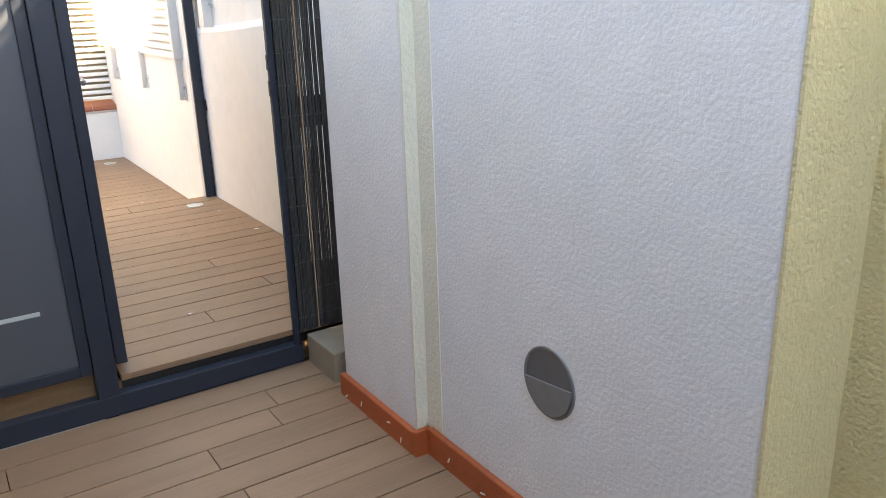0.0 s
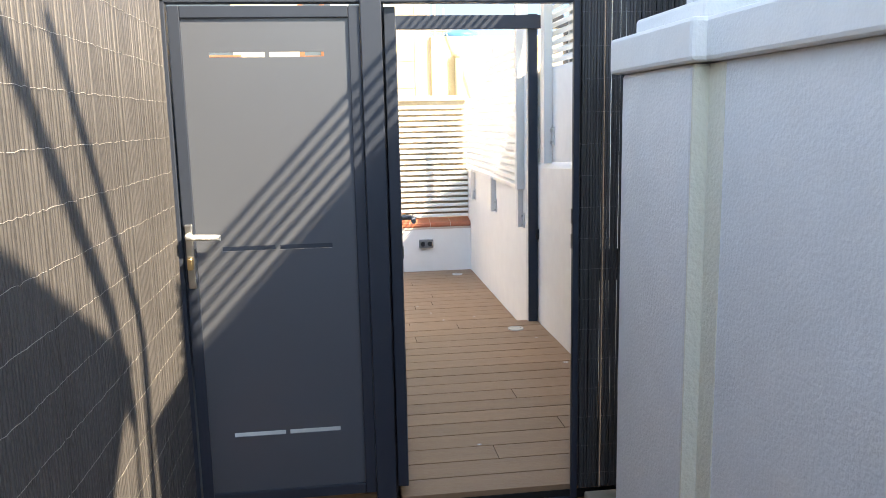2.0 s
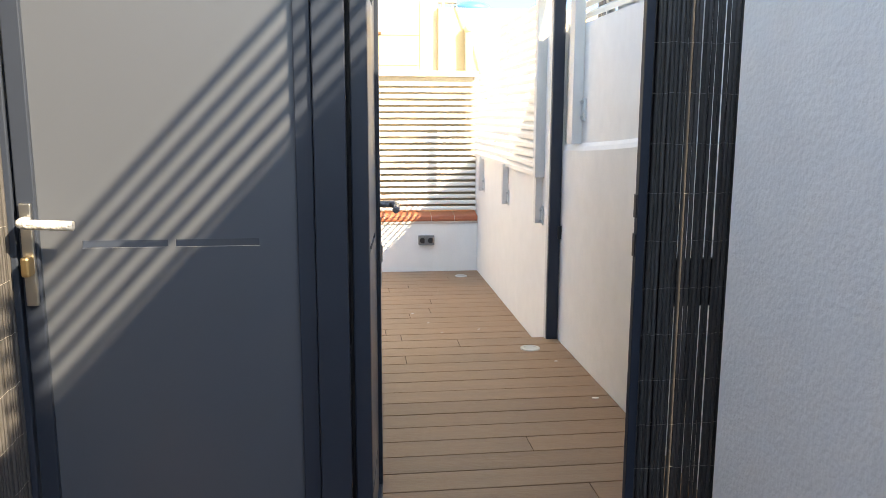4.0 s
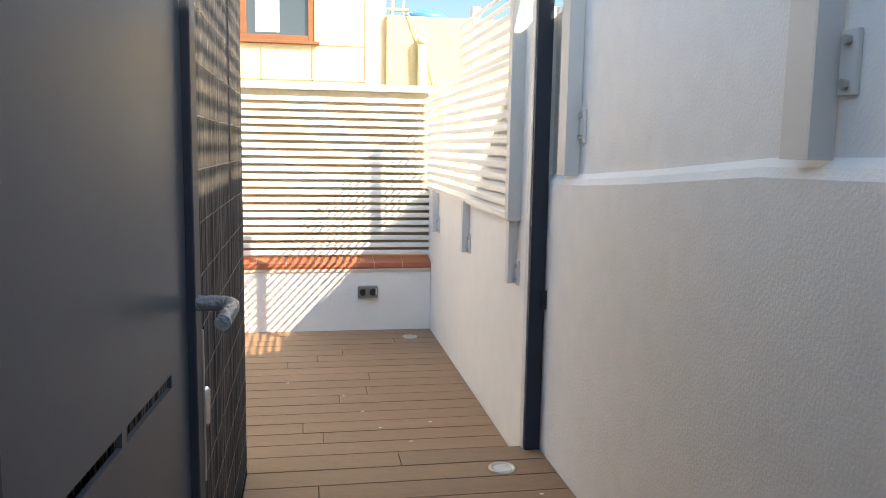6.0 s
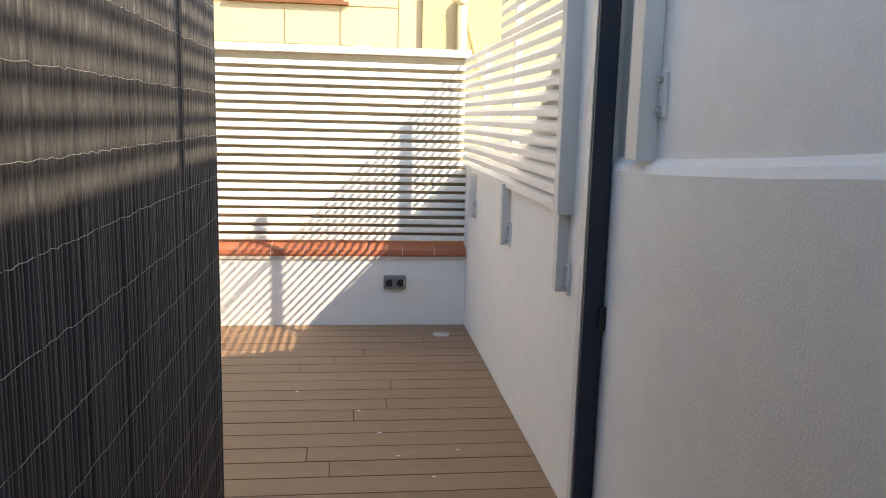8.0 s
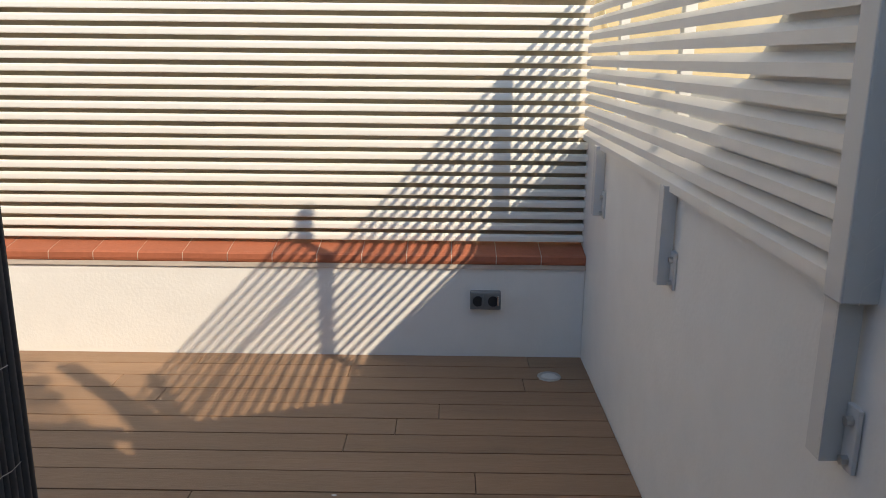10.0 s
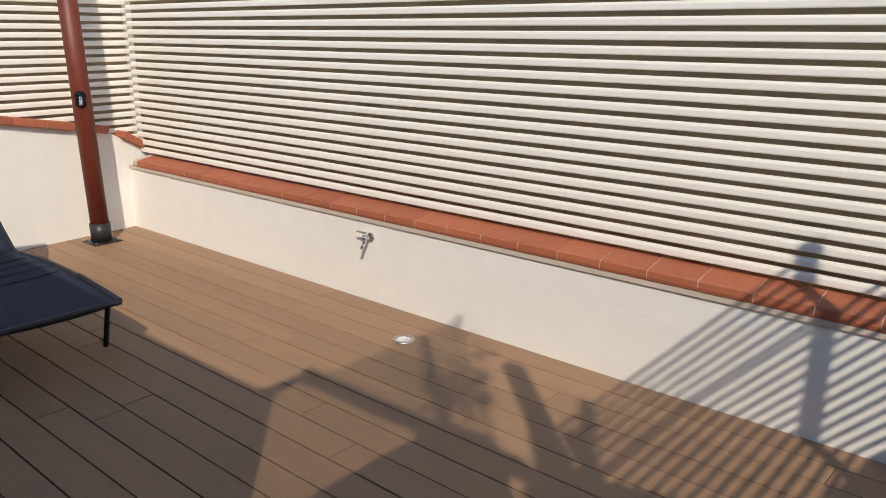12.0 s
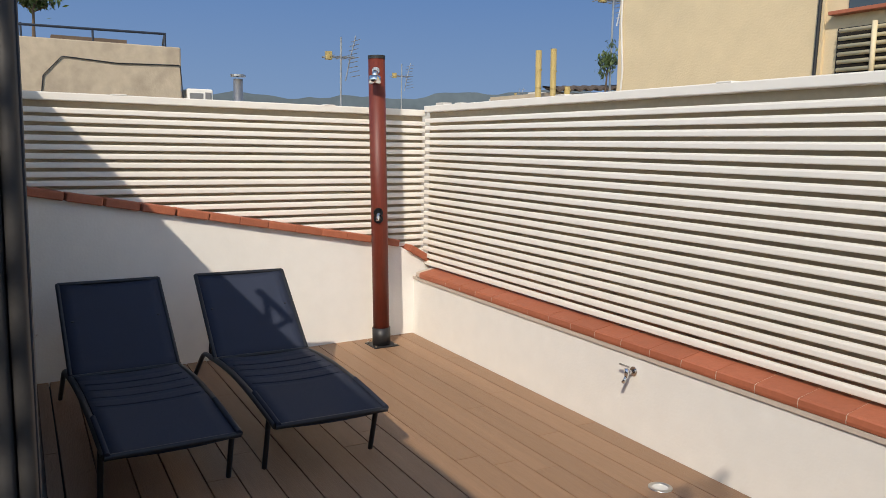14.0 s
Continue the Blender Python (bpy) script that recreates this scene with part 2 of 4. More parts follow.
# wall added close behind the slatted screen, its top set to shade the slats
bm = bmesh.new()
f0 = [bm.verts.new((1.84, y, z)) for y, z in ((5.44, -0.3), (8.60, -0.3), (8.60, 1.22), (6.90, 1.39), (6.20, 1.47), (5.76, 1.88), (5.44, 1.95))]
g = bmesh.ops.extrude_face_region(bm, geom=[bm.faces.new(f0)])
bmesh.ops.translate(bm, verts=[e for e in g["geom"] if isinstance(e, bmesh.types.BMVert)], vec=(0.12, 0, 0))
bmesh.ops.recalc_face_normals(bm, faces=bm.faces)
solid("wall_neighbour", bm, WHITE, "white wall added close behind the slatted screen to shade it", "wall")

# passage wall with its sloping ledge
bm = bmesh.new()
prof = lambda y, k: [(1.62, y, -0.3), (1.62, y, k - 0.03), (1.632, y, k - 0.008), (1.655, y, k + 0.012), (1.655, y, 1.93), (2.0, y, 1.93), (2.0, y, -0.3)]
rows_ = [[bm.verts.new(p) for p in prof(y, k)] for y, k in ((2.70, 1.41), (3.3, 1.385), (3.9, 1.375), (4.5, 1.33), (5.0, 1.30), (5.44, 1.285))]
for a, b in zip(rows_, rows_[1:]):
    for i in range(7):
        bm.faces.new((a[i], a[(i + 1) % 7], b[(i + 1) % 7], b[i]))
bm.faces.new(rows_[0]); bm.faces.new(rows_[-1][::-1])
bmesh.ops.recalc_face_normals(bm, faces=bm.faces)
solid("wall_passage", bm, WHITE, "white stuccoed passage wall with a sloping ledge", "wall")

# entrance wall with its pier, coping and ledge
solid("wall_entrance", boxes(((1.20, 0.76, -0.3), (1.45, 1.955, 1.735)), bevel=0.008), ROUGH_WHITE, "bluish white coarse stucco wall beside the entrance deck", "wall")
solid("pier", boxes(((1.155, 1.95, -0.3), (1.45, 2.47, 1.735)), bevel=0.015), ROUGH_WHITE, "white stuccoed wall pier with a cream inner edge", "pier")
solid("wall_end", boxes(((1.199, 0.752, -0.3), (1.456, 0.7595, 1.735))), CREAM, "cream painted end of the entrance wall", "trim")
solid("pier_edge", boxes(((1.1535, 1.9445, 0.11), (1.20, 1.951, 1.73)), ((1.197, 1.862, 0.116), (1.2012, 1.9445, 1.73))), PALECREAM, "cream painted return of the pier", "trim")
solid("wall_coping", boxes(((1.165, 0.60, 1.735), (1.48, 1.955, 1.845)), ((1.125, 1.90, 1.735), (1.48, 2.50, 1.845)), ((1.19, 1.97, 1.845), (1.48, 2.45, 1.90)), bevel=0.012), WHITE, "moulded white coping on the entrance wall", "coping")
bm = bmesh.new()
for xs, y0, y1 in ((1.455, -2.4, 0.76),):
    v = [bm.verts.new(p) for p in ((xs, y0, -0.3), (xs, 1.25, -0.3), (xs, 1.25, 1.30), (xs, 0.5, 1.75), (xs, y0, 1.95))]
    f = bm.faces.new(v)
    g = bmesh.ops.extrude_face_region(bm, geom=[f])
    bmesh.ops.translate(bm, verts=[e for e in g["geom"] if isinstance(e, bmesh.types.BMVert)], vec=(0.25, 0, 0))
bmesh.ops.recalc_face_normals(bm, faces=bm.faces)
solid("wall_side", bm, CREAM, "cream stuccoed wall with a sloping top", "wall")
solid("wall_south", boxes(((-0.8, -2.6, -0.3), (1.71, -2.4, 2.2))), WHITE, "white wall closing the entrance deck", "wall")
solid("stone_step", boxes(((1.15, 2.55, ZF - 0.06), (1.72, 2.80, 0.145)), bevel=0.006), STONE, "beige stone step at the foot of the screen", "step")

# round vent in the entrance wall
vt = thing("wall_vent", "round grey vent with a half-open flap in the stucco", "vent", "", pose(1.1995, 1.357, 0.515, 0, -90, 0))
part("rim", ring(bmesh.new(), 0.088, 0.097, -0.02, 0.004), GREY, vt, "", True)
bm = bmesh.new()
rod(bm, (0, 0, -0.012), (0, 0, 0.0018), 0.088, n=40)
part("back", bm, VENTG, vt, "dark grey disc")
bm = bmesh.new()
fl_ = [bm.verts.new((0.087 * math.cos(a), 0.087 * math.sin(a), 0.003)) for a in [math.radians(97 + 180 * k / 24) for k in range(25)]]
gg = bmesh.ops.extrude_face_region(bm, geom=[bm.faces.new(fl_)])
bmesh.ops.translate(bm, verts=[e for e in gg["geom"] if isinstance(e, bmesh.types.BMVert)], vec=(0, 0, 0.006))
bmesh.ops.recalc_face_normals(bm, faces=bm.faces)
part("flap", bm, GREY, vt, "half-round grey flap")

# orange skirting strips
solid("skirting", boxes(((1.132, 1.945, -0.02), (1.156, 2.47, 0.105)), ((1.132, 1.925, -0.02), (1.198, 1.9445, 0.112)), ((1.178, 0.76, -0.02), (1.2005, 1.925, 0.115)), bevel=0.004), SKIRT, "orange-red painted skirting with white scuffs", "skirting")

for y, z, a in ((2.30, 0.05, 20), (2.10, 0.07, 70), (2.02, 0.04, 15), (2.42, 0.03, 50)):
    ob = solid("paint_scuff", boxes(((-0.0008, -0.003, -0.012), (0.0008, 0.003, 0.012))), WHITE_SMOOTH, "white paint scuff on the orange skirting", "scuff")
    ob.matrix_basis = pose(1.1318, y, z, a, 0, 0)
for y, z, a in ((1.80, 0.06, 30), (1.62, 0.04, 75), (1.50, 0.07, 10)):
    ob = solid("paint_scuff", boxes(((-0.0008, -0.003, -0.012), (0.0008, 0.003, 0.012))), WHITE_SMOOTH, "white paint scuff on the orange skirting", "scuff")
    ob.matrix_basis = pose(1.1778, y, z, a, 0, 0)
for i, (x, y, z) in enumerate(((1.54, 4.39, ZC), (1.50, 4.95, ZC), (0.95, 6.35, ZT), (0.86, 6.62, ZT), (1.15, 5.9, ZT), (1.28, 6.15, ZT), (0.55, 6.9, ZT), (1.02, 6.1, ZT), (0.82, 3.3, ZC))):
    bm = bmesh.new()
    rod(bm, (0, 0, 0.0004), (0, 0, 0.0022), 0.011 if i == 0 else 0.006, n=9)
    ob = solid("paint_spot", bm, WHITE_SMOOTH, "dried white paint spot on the decking", "spot")
    ob.matrix_basis = pose(x, y, z) @ Matrix.Diagonal((1.6, 0.8, 1, 1))

# terrace left wall with a stepped sloping coping
LM, LL = along(L0, L1)
bm = bmesh.new()
ptsL = [(-0.25, 1.225), (1.1, 0.995), (2.36, 0.775), (2.66, 0.72), (LL + 0.06, 0.56)]
f0 = [bm.verts.new((u, 0, z)) for u, z in ptsL] + [bm.verts.new((LL + 0.06, 0, -0.3)), bm.verts.new((-0.25, 0, -0.3))]
g = bmesh.ops.extrude_face_region(bm, geom=[bm.faces.new(f0)])
bmesh.ops.translate(bm, verts=[e for e in g["geom"] if isinstance(e, bmesh.types.BMVert)], vec=(0, 0.2, 0))
bmesh.ops.recalc_face_normals(bm, faces=bm.faces)
wl = solid("wall_west", bm, WHITE_SMOOTH, "white plastered wall with a sloping top behind the loungers", "wall")
wl.matrix_basis = LM


# ---- decks ----
def deck(name, x0, x1, y0, y1, z, label, pitch=0.142, seed=1, long=2.0):
    """Composite boards along x with open joints, each board a piece."""
    rng = random.Random(seed)
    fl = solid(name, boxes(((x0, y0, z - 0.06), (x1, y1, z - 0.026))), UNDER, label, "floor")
    y = y1
    cache = {}
    while y > y0 + 0.02:
        w = min(pitch, y - y0) - 0.006
        cuts = [x0]
        c = x0 + rng.uniform(0.25, long)
        while c < x1 - 0.2:
            cuts.append(c)
            c += rng.uniform(0.45 * long, long)
        cuts.append(x1)
        for a, b in zip(cuts, cuts[1:]):
            ln = round(b - a - 0.003, 3)
            key = (ln, round(w, 3))
            if key not in cache:
                cache[key] = mesh_of("board", boxes(((-ln / 2, -w / 2, -0.024), (ln / 2, w / 2, 0)), bevel=0.0018), DECK)
            piece("board", cache[key], fl, pose((a + b) / 2, y - pitch / 2 if w > pitch - 0.01 else y0 + w / 2, z + rng.uniform(-0.0006, 0.0006)))
        y -= pitch
    return fl


# ---- bamboo screens ----
def cane_screen(name, p0, p1, z0, z1, label, seed, pieces=False, pitch=0.0135, wire=WIRE):
    """A black cane screen tied with wire, its canes on the line from p0 to p1."""
    m, ln = along(p0, p1)
    rng = random.Random(seed)
    th = thing(name, label, "screen", "black cane screens", m)
    n = int(ln / pitch)
    shapes = []
    for k in range(8):
        bm = bmesh.new()
        r = pitch * rng.uniform(0.46, 0.56)
        segs = 6
        hs = [0, 0.22, 0.45, 0.7, 1]
        wob = [rng.uniform(-0.0022, 0.0022) for _ in hs]
        rings = []
        for h, w in zip(hs, wob):
            rings.append([bm.verts.new((w + r * math.cos(i * math.tau / segs), r * math.sin(i * math.tau / segs), h * (z1 - z0))) for i in range(segs)])
        for a, b in zip(rings, rings[1:]):
            for i in range(segs):
                bm.faces.new((a[i], a[(i + 1) % segs], b[(i + 1) % segs], b[i]))
        bm.faces.new(rings[-1])
        shapes.append(mesh_of("cane", bm, CANE, True))
    if pieces and n <= 300:
        for i in range(n):
            piece("cane", rng.choice(shapes), th, pose((i + 0.5) * pitch + rng.uniform(-0.001, 0.001), rng.uniform(-0.002, 0.002), z0))
    else:
        verts, faces = [], []
        for i in range(n):
            me = rng.choice(shapes)
            o = len(verts)
            dx, dy = (i + 0.5) * pitch + rng.uniform(-0.001, 0.001), rng.uniform(-0.002, 0.002)
            verts += [(v.co.x + dx, v.co.y + dy, v.co.z + z0) for v in me.vertices]
            faces += [[o + k for k in p.vertices] for p in me.polygons]
        me = bpy.data.meshes.new("matting")
        me.from_pydata(verts, [], faces)
        me.materials.append(CANE)
        me.shade_smooth()
        ob = new("matting", me)
        ob.parent = th
        tagged(ob, "row of thin black canes", kind="stuff")
    z = z0 + 0.06
    while z < z1:
        bm = bmesh.new()
        for side in (-1, 1):
            pts, u = [], 0.0
            while u <= ln - 0.04:
                pts.append(Vector((u, side * pitch * 0.56 + rng.uniform(-0.001, 0.001), z + rng.uniform(-0.0025, 0.0025))))
                u += pitch * 1.5
            for a, b in zip(pts, pts[1:]):
                rod(bm, a, b, 0.0006, n=3, caps=False)
        part("tie_wire", bm, wire, th, "twisted thin wire")
        z += 0.118
    return th


# ---- slatted screens ----
def slat_mesh(ln, open_blade):
    """One blade along x, its front to -y: a tilted flat blade, or a folded one that overlaps the next."""
    t = 0.0015
    if open_blade:
        pts = [(0.0, 0.0), (0.0, 0.026), (0.024, 0.046), (0.024 + t, 0.046 - t), (t, 0.025), (t, 0.0)]
    else:
        pts = [(0.004, 0.0), (0.0008, 0.002), (0.0, 0.006), (0.0005, 0.024), (0.003, 0.031), (0.009, 0.0345), (0.020, 0.036), (0.020, 0.0345), (0.010, 0.033), (0.0045, 0.0295), (0.002, 0.0235), (0.0015, 0.006), (0.0045, 0.0015)]
    return mesh_of("slat", extrude_profile(pts, 0, ln), SLAT)


def louvre(name, p0, p1, z0, z1, label, pitch=0.0575, posts=(), post_z=(0.4, 1.8), cap=True, endcap=(), group="white slatted screens", open_blade=True):
    m, ln = along(p0, p1)
    th = thing(name, label, "screen", group, m)
    me = slat_mesh(ln, open_blade)
    rng = random.Random(len(name) + int(ln * 100))
    z = z0
    while z < z1 - 0.03:
        piece("slat", me, th, pose(0, 0, z + rng.uniform(-0.001, 0.001), rng.uniform(-0.5, 0.5), 0, 0))
        z += pitch
    if not open_blade:
        # added sheet carries the brown of the shaded gaps between blades
        part("back_mat", boxes(((0.0, 0.046, z0), (ln, 0.050, z1 + 0.01))), GAPSHADE, th, "brown sheet added for the shade between the slats")
    if cap:
        part("top_rail", boxes(((-0.01, -0.006, z1), (ln + 0.01, 0.05, z1 + 0.05)), bevel=0.006), SLAT, th, "white folded top rail")
        n = max(2, int(ln / 1.1))
        for i in range(n):
            u = (i + 0.4) * ln / n
            part("rail_joint", boxes(((u, -0.008, z1 + 0.048), (u + 0.09, 0.052, z1 + 0.056)), bevel=0.002), SLAT, th)
    for u in posts:
        part("upright", boxes(((u, 0.058, post_z[0]), (u + 0.045, 0.095, post_z[1])), bevel=0.003), SLATPOST, th, "grey-white steel upright")
    for u, a, b in endcap:
        part("end_post", boxes(((u, -0.03, a), (u + 0.06, 0.06, b)), bevel=0.004), SLATPOST, th, "grey-white steel end post")
    return th


louvre("slatted_screen", (-4.66, 8.30), (1.60, 8.30), 0.565, 1.80, "cream-white slatted metal screen standing on the terracotta coping", posts=(0.02, 1.1, 2.2, 3.3, 4.4, 5.5), post_z=(0.45, 1.85), open_blade=False)
louvre("slatted_screen", (-4.36 - 0.10, 5.35), (-4.67 - 0.02, 8.32), 0.60, 1.77, "cream-white slatted metal screen above the sloping coping", posts=(0.02, 1.2, 2.4), post_z=(0.45, 1.8), open_blade=False)
sx_ = louvre("slatted_screen", (1.57, 8.28), (1.57, 5.70), 1.075, 1.80, "white slatted screen bracketed to the side wall", posts=(1.27, 2.46), post_z=(0.80, 2.13), cap=False, endcap=((2.52, 1.075, 2.62),))
part("upright", boxes(((0.38, 0.058, 0.80), (0.425, 0.095, 1.84)), bevel=0.003), SLATPOST, sx_, "grey-white steel upright")
part("post_finial", rods(((1.2925, 0.076, 2.13), (1.2925, 0.076, 2.16), 0.014), ((1.2925, 0.076, 2.155), (1.2925, 0.076, 2.215), 0.034)), SLATPOST, sx_)
louvre("slatted_screen", (1.57, 7.06), (1.57, 5.70), 1.80, 2.17, "raised upper part of the slatted screen", cap=False)
louvre("slatted_screen", (1.69, 5.38), (1.69, 2.72), 1.96, 3.36, "white slatted screen above the passage wall", posts=(0.3, 1.7), post_z=(1.93, 3.38), cap=False)
louvre("slatted_screen", (1.30, 2.46), (1.30, 1.22), 2.47, 2.82, "white slatted screen on the entrance wall", posts=(0.05, 1.19), post_z=(1.85, 2.84), cap=False)
# added walls, their tops set by the solid shade on gate and canes
solid("screen_back_wall", boxes(((1.80, 2.60, 1.92), (1.95, 5.05, 2.71)), ((1.36, 0.74, 1.845), (1.46, 2.46, 2.53)), bevel=0.005), WHITE, "white wall added behind the slatted screens to block the sun", "wall")
# unseen blocks added to stop sun leaking onto passage deck and cane panel
solid("wall_return", boxes(((1.62, 2.46, -0.3), (1.95, 2.70, 2.66)), ((1.45, 2.40, -0.3), (1.62, 2.46, 2.66)), bevel=0.004), WHITE, "unseen white block added to keep sun off the cane panel", "wall")
# unseen sloping panel and bent poles over the cream wall, shaped after cast shadows
sh_ = thing("unseen_shade_panel", "unseen sloping panel added above the cream side wall to cast shade", "sunshade")
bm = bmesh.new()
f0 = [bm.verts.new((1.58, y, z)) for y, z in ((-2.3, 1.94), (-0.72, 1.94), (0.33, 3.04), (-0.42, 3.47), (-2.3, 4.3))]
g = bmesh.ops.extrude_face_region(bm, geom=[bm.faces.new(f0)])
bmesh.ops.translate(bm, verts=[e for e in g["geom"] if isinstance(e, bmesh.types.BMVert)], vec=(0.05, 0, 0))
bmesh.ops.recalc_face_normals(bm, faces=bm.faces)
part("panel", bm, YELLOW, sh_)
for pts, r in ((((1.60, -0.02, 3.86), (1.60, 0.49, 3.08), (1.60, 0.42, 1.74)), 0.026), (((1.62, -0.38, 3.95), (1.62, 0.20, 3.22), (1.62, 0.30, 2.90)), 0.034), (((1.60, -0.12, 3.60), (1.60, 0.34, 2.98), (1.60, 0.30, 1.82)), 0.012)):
    pl = thing("leaning_pole", "thin bent unseen pole added above the cream wall for its shadow", "pole", "leaning poles")
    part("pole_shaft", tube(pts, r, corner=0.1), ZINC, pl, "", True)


# ---- gate ----
def gate_leaf(name, label, w, h, slot_drop, m):
    """A sheet-steel leaf with three rows of twin slots; x runs from its hinge, its outer face looks to -y."""
    th = thing(name, label, "gate", "twin gate leaves", m)
    s = 0.04
    part("leaf_frame", boxes(((0, 0, 0), (s, 0.04, h)), ((w - s, 0, 0), (w, 0.04, h)), ((s, 0, 0), (w - s, 0.04, s)), ((s, 0, h - s), (w - s, 0.04, h)), bevel=0.003), ANTH, th)
    x0, x1, xm = s, w - s, w / 2
    zs = [z - slot_drop for z in (0.255, 0.955, 1.63)]
    sw, sh = 0.187, 0.017
    bm = bmesh.new()
    z = s
    for c in zs:
        box(bm, (x0, 0.012, z), (x1, 0.018, c))
        for a, b in ((x0, xm - 0.008 - sw), (xm - 0.008, xm + 0.008), (xm + 0.008 + sw, x1)):
            box(bm, (a, 0.012, c), (b, 0.018, c + sh))
        z = c + sh
    box(bm, (x0, 0.012, z), (x1, 0.018, h - s))
    part("leaf_panel", bm, PANEL, th, "smooth blue-black sheet with slots")
    return th


GY = 2.82
gate = thing("gate_portal", "anthracite steel frame of the double gate", "gate frame")
part("bottom_bar", boxes(((-0.34, GY - 0.01, ZF), (1.135, GY + 0.04, 0.10)), bevel=0.003), ANTH, gate)
part("side_post", boxes(((-0.345, GY, 0.10), (-0.315, GY + 0.05, 2.06)), bevel=0.003), ANTH, gate)
part("centre_post", boxes(((0.3385, GY - 0.012, 0.10), (0.412, GY + 0.05, 2.06)), bevel=0.003), ANTH, gate)
rp = part("side_post", boxes(((1.102, GY - 0.008, 0.10), (1.124, GY + 0.014, 2.26)), bevel=0.002), ANTH, gate)
for z in (1.115, 1.21):
    part("keeper_slot", boxes(((1.0995, GY - 0.002, z), (1.1025, GY + 0.014, z + 0.055))), BLACK, rp)
part("header", boxes(((-0.345, GY, 2.01), (1.102, GY + 0.05, 2.06)), bevel=0.003), ANTH, gate)

leaf = gate_leaf("gate_leaf", "closed anthracite sheet-steel gate leaf with slots", 0.645, 1.80, 0.0, pose(-0.308, GY, 0.20))
hb = boxes(((0.008, -0.012, 0.83), (0.034, 0.0, 1.06)), bevel=0.003)
part("lock_plate", hb, STEEL, leaf, "steel lock plate")
part("door_handle", tube([(0.02, 0, 1.02), (0.02, -0.055, 1.02), (0.135, -0.055, 1.015)], 0.011), PALEFILM, leaf, "lever handle wrapped in pale torn film", True)
part("lock_cylinder", boxes(((0.012, -0.04, 0.90), (0.032, 0.0, 0.945)), bevel=0.006), BRASS, leaf, "brass lock cylinder")

oleaf = gate_leaf("gate_leaf", "open anthracite gate leaf standing into the passage", 0.655, 1.80, 0.07, pose(0.462, GY + 0.03, 0.20, 0, 0, 85.5))
lp = part("lock_plate", boxes(((0.652, -0.002, 0.70), (0.658, 0.026, 0.93)), bevel=0.002), STEEL, oleaf, "steel lock plate on the leaf's edge")
part("lock_case", boxes(((0.658, -0.006, 0.78), (0.678, 0.022, 0.84)), bevel=0.006), CHROME, lp, "chromed latch")
for z in (0.715, 0.89):
    part("screw", rods(((0.657, 0.012, z), (0.6595, 0.012, z), 0.007)), BLACK, lp)
part("door_handle", tube([(0.625, 0.0, 0.975), (0.625, -0.052, 0.975), (0.53, -0.052, 0.968)], 0.011), FILM, oleaf, "lever handle wrapped in torn film", True)
part("door_handle", tube([(0.625, 0.04, 0.94), (0.625, 0.09, 0.94), (0.52, 0.09, 0.935)], 0.011), BLACK, oleaf, "", True)

# inner gateway at the terrace
gw = thing("gateway", "dark steel gateway frame at the terrace step", "gateway")
post = part("side_post", boxes(((1.552, 5.365, ZT), (1.617, 5.43, 2.30)), bevel=0.003), ANTH, gw)
part("strike_box", boxes(((1.60, 5.345, 0.75), (1.645, 5.365, 0.825)), bevel=0.004), BLACK, post, "black latch keep")
# thin plate in a paler colour along one edge of the post
part("light_edge", boxes(((1.5485, 5.385, ZT), (1.552, 5.43, 2.30))), SLATPOST, post, "narrow pale strip along the post")
part("side_post", boxes(((0.362, 5.345, ZT), (0.404, 5.384, 2.02)), bevel=0.003), ANTH, gw)
part("header", boxes(((0.60, 5.345, 2.20), (1.795, 5.392, 2.29)), bevel=0.003), ANTH, gw)
part("brace", rods(((0.385, 5.365, 1.99), (0.63, 5.365, 2.25), 0.028), n=4), ANTH, gw)

sb = thing("screen_brace", "small dark triangular brace on top of the cane screen", "brace")
part("top_bar", rods(((-2.30, 5.34, 2.15), (-1.94, 5.34, 2.15), 0.022), n=6), ANTH, sb)
part("strut", rods(((-1.96, 5.34, 2.15), (-2.06, 5.34, 1.94), 0.02), n=6), ANTH, sb)
part("strut", rods(((-2.22, 5.34, 2.15), (-2.06, 5.34, 1.96), 0.018), n=6), ANTH, sb)

# cane screens
cane_screen("cane_screen", (-0.335, -2.4), (-0.335, 2.86), -0.03, 2.25, "black cane screen beside the entrance deck", 3)
cane_screen("cane_screen", (1.125, GY + 0.012), (1.72, GY + 0.012), 0.146, 2.26, "black cane screen panel with pale gaps beside the gate", 4, pieces=True, pitch=0.0112, wire=GREY)
cane_screen("cane_screen", (0.420, 2.90), (0.420, 5.394), -0.02, 2.02, "black cane screen lining the passage", 5, pieces=True)
cane_screen("cane_screen", (0.355, 5.375), (-4.40, 5.375), ZT, 1.97, "black cane screen closing the terrace", 6)
solid("screen_board", boxes(((-4.40, 5.31, -0.06), (0.355, 5.362, 1.95)), ((0.362, 2.90, -0.06), (0.408, 5.30, 2.0)), ((-0.42, -2.4, -0.2), (-0.345, 2.80, 2.24)), bevel=0.002), ANTH, "dark boards backing the cane screens", "board")
solid("screen_rail", boxes(((1.125, GY + 0.03, 0.146), (1.20, GY + 0.05, 2.26)), ((1.34, GY + 0.03, 0.146), (1.72, GY + 0.05, 2.26)), ((1.20, GY + 0.03, 0.146), (1.34, GY + 0.05, 0.42)), ((1.20, GY + 0.03, 0.98), (1.34, GY + 0.05, 1.10)), ((1.20, GY + 0.03, 2.1), (1.34, GY + 0.05, 2.26))), BLACK, "dark boards behind the cane panel", "rail")

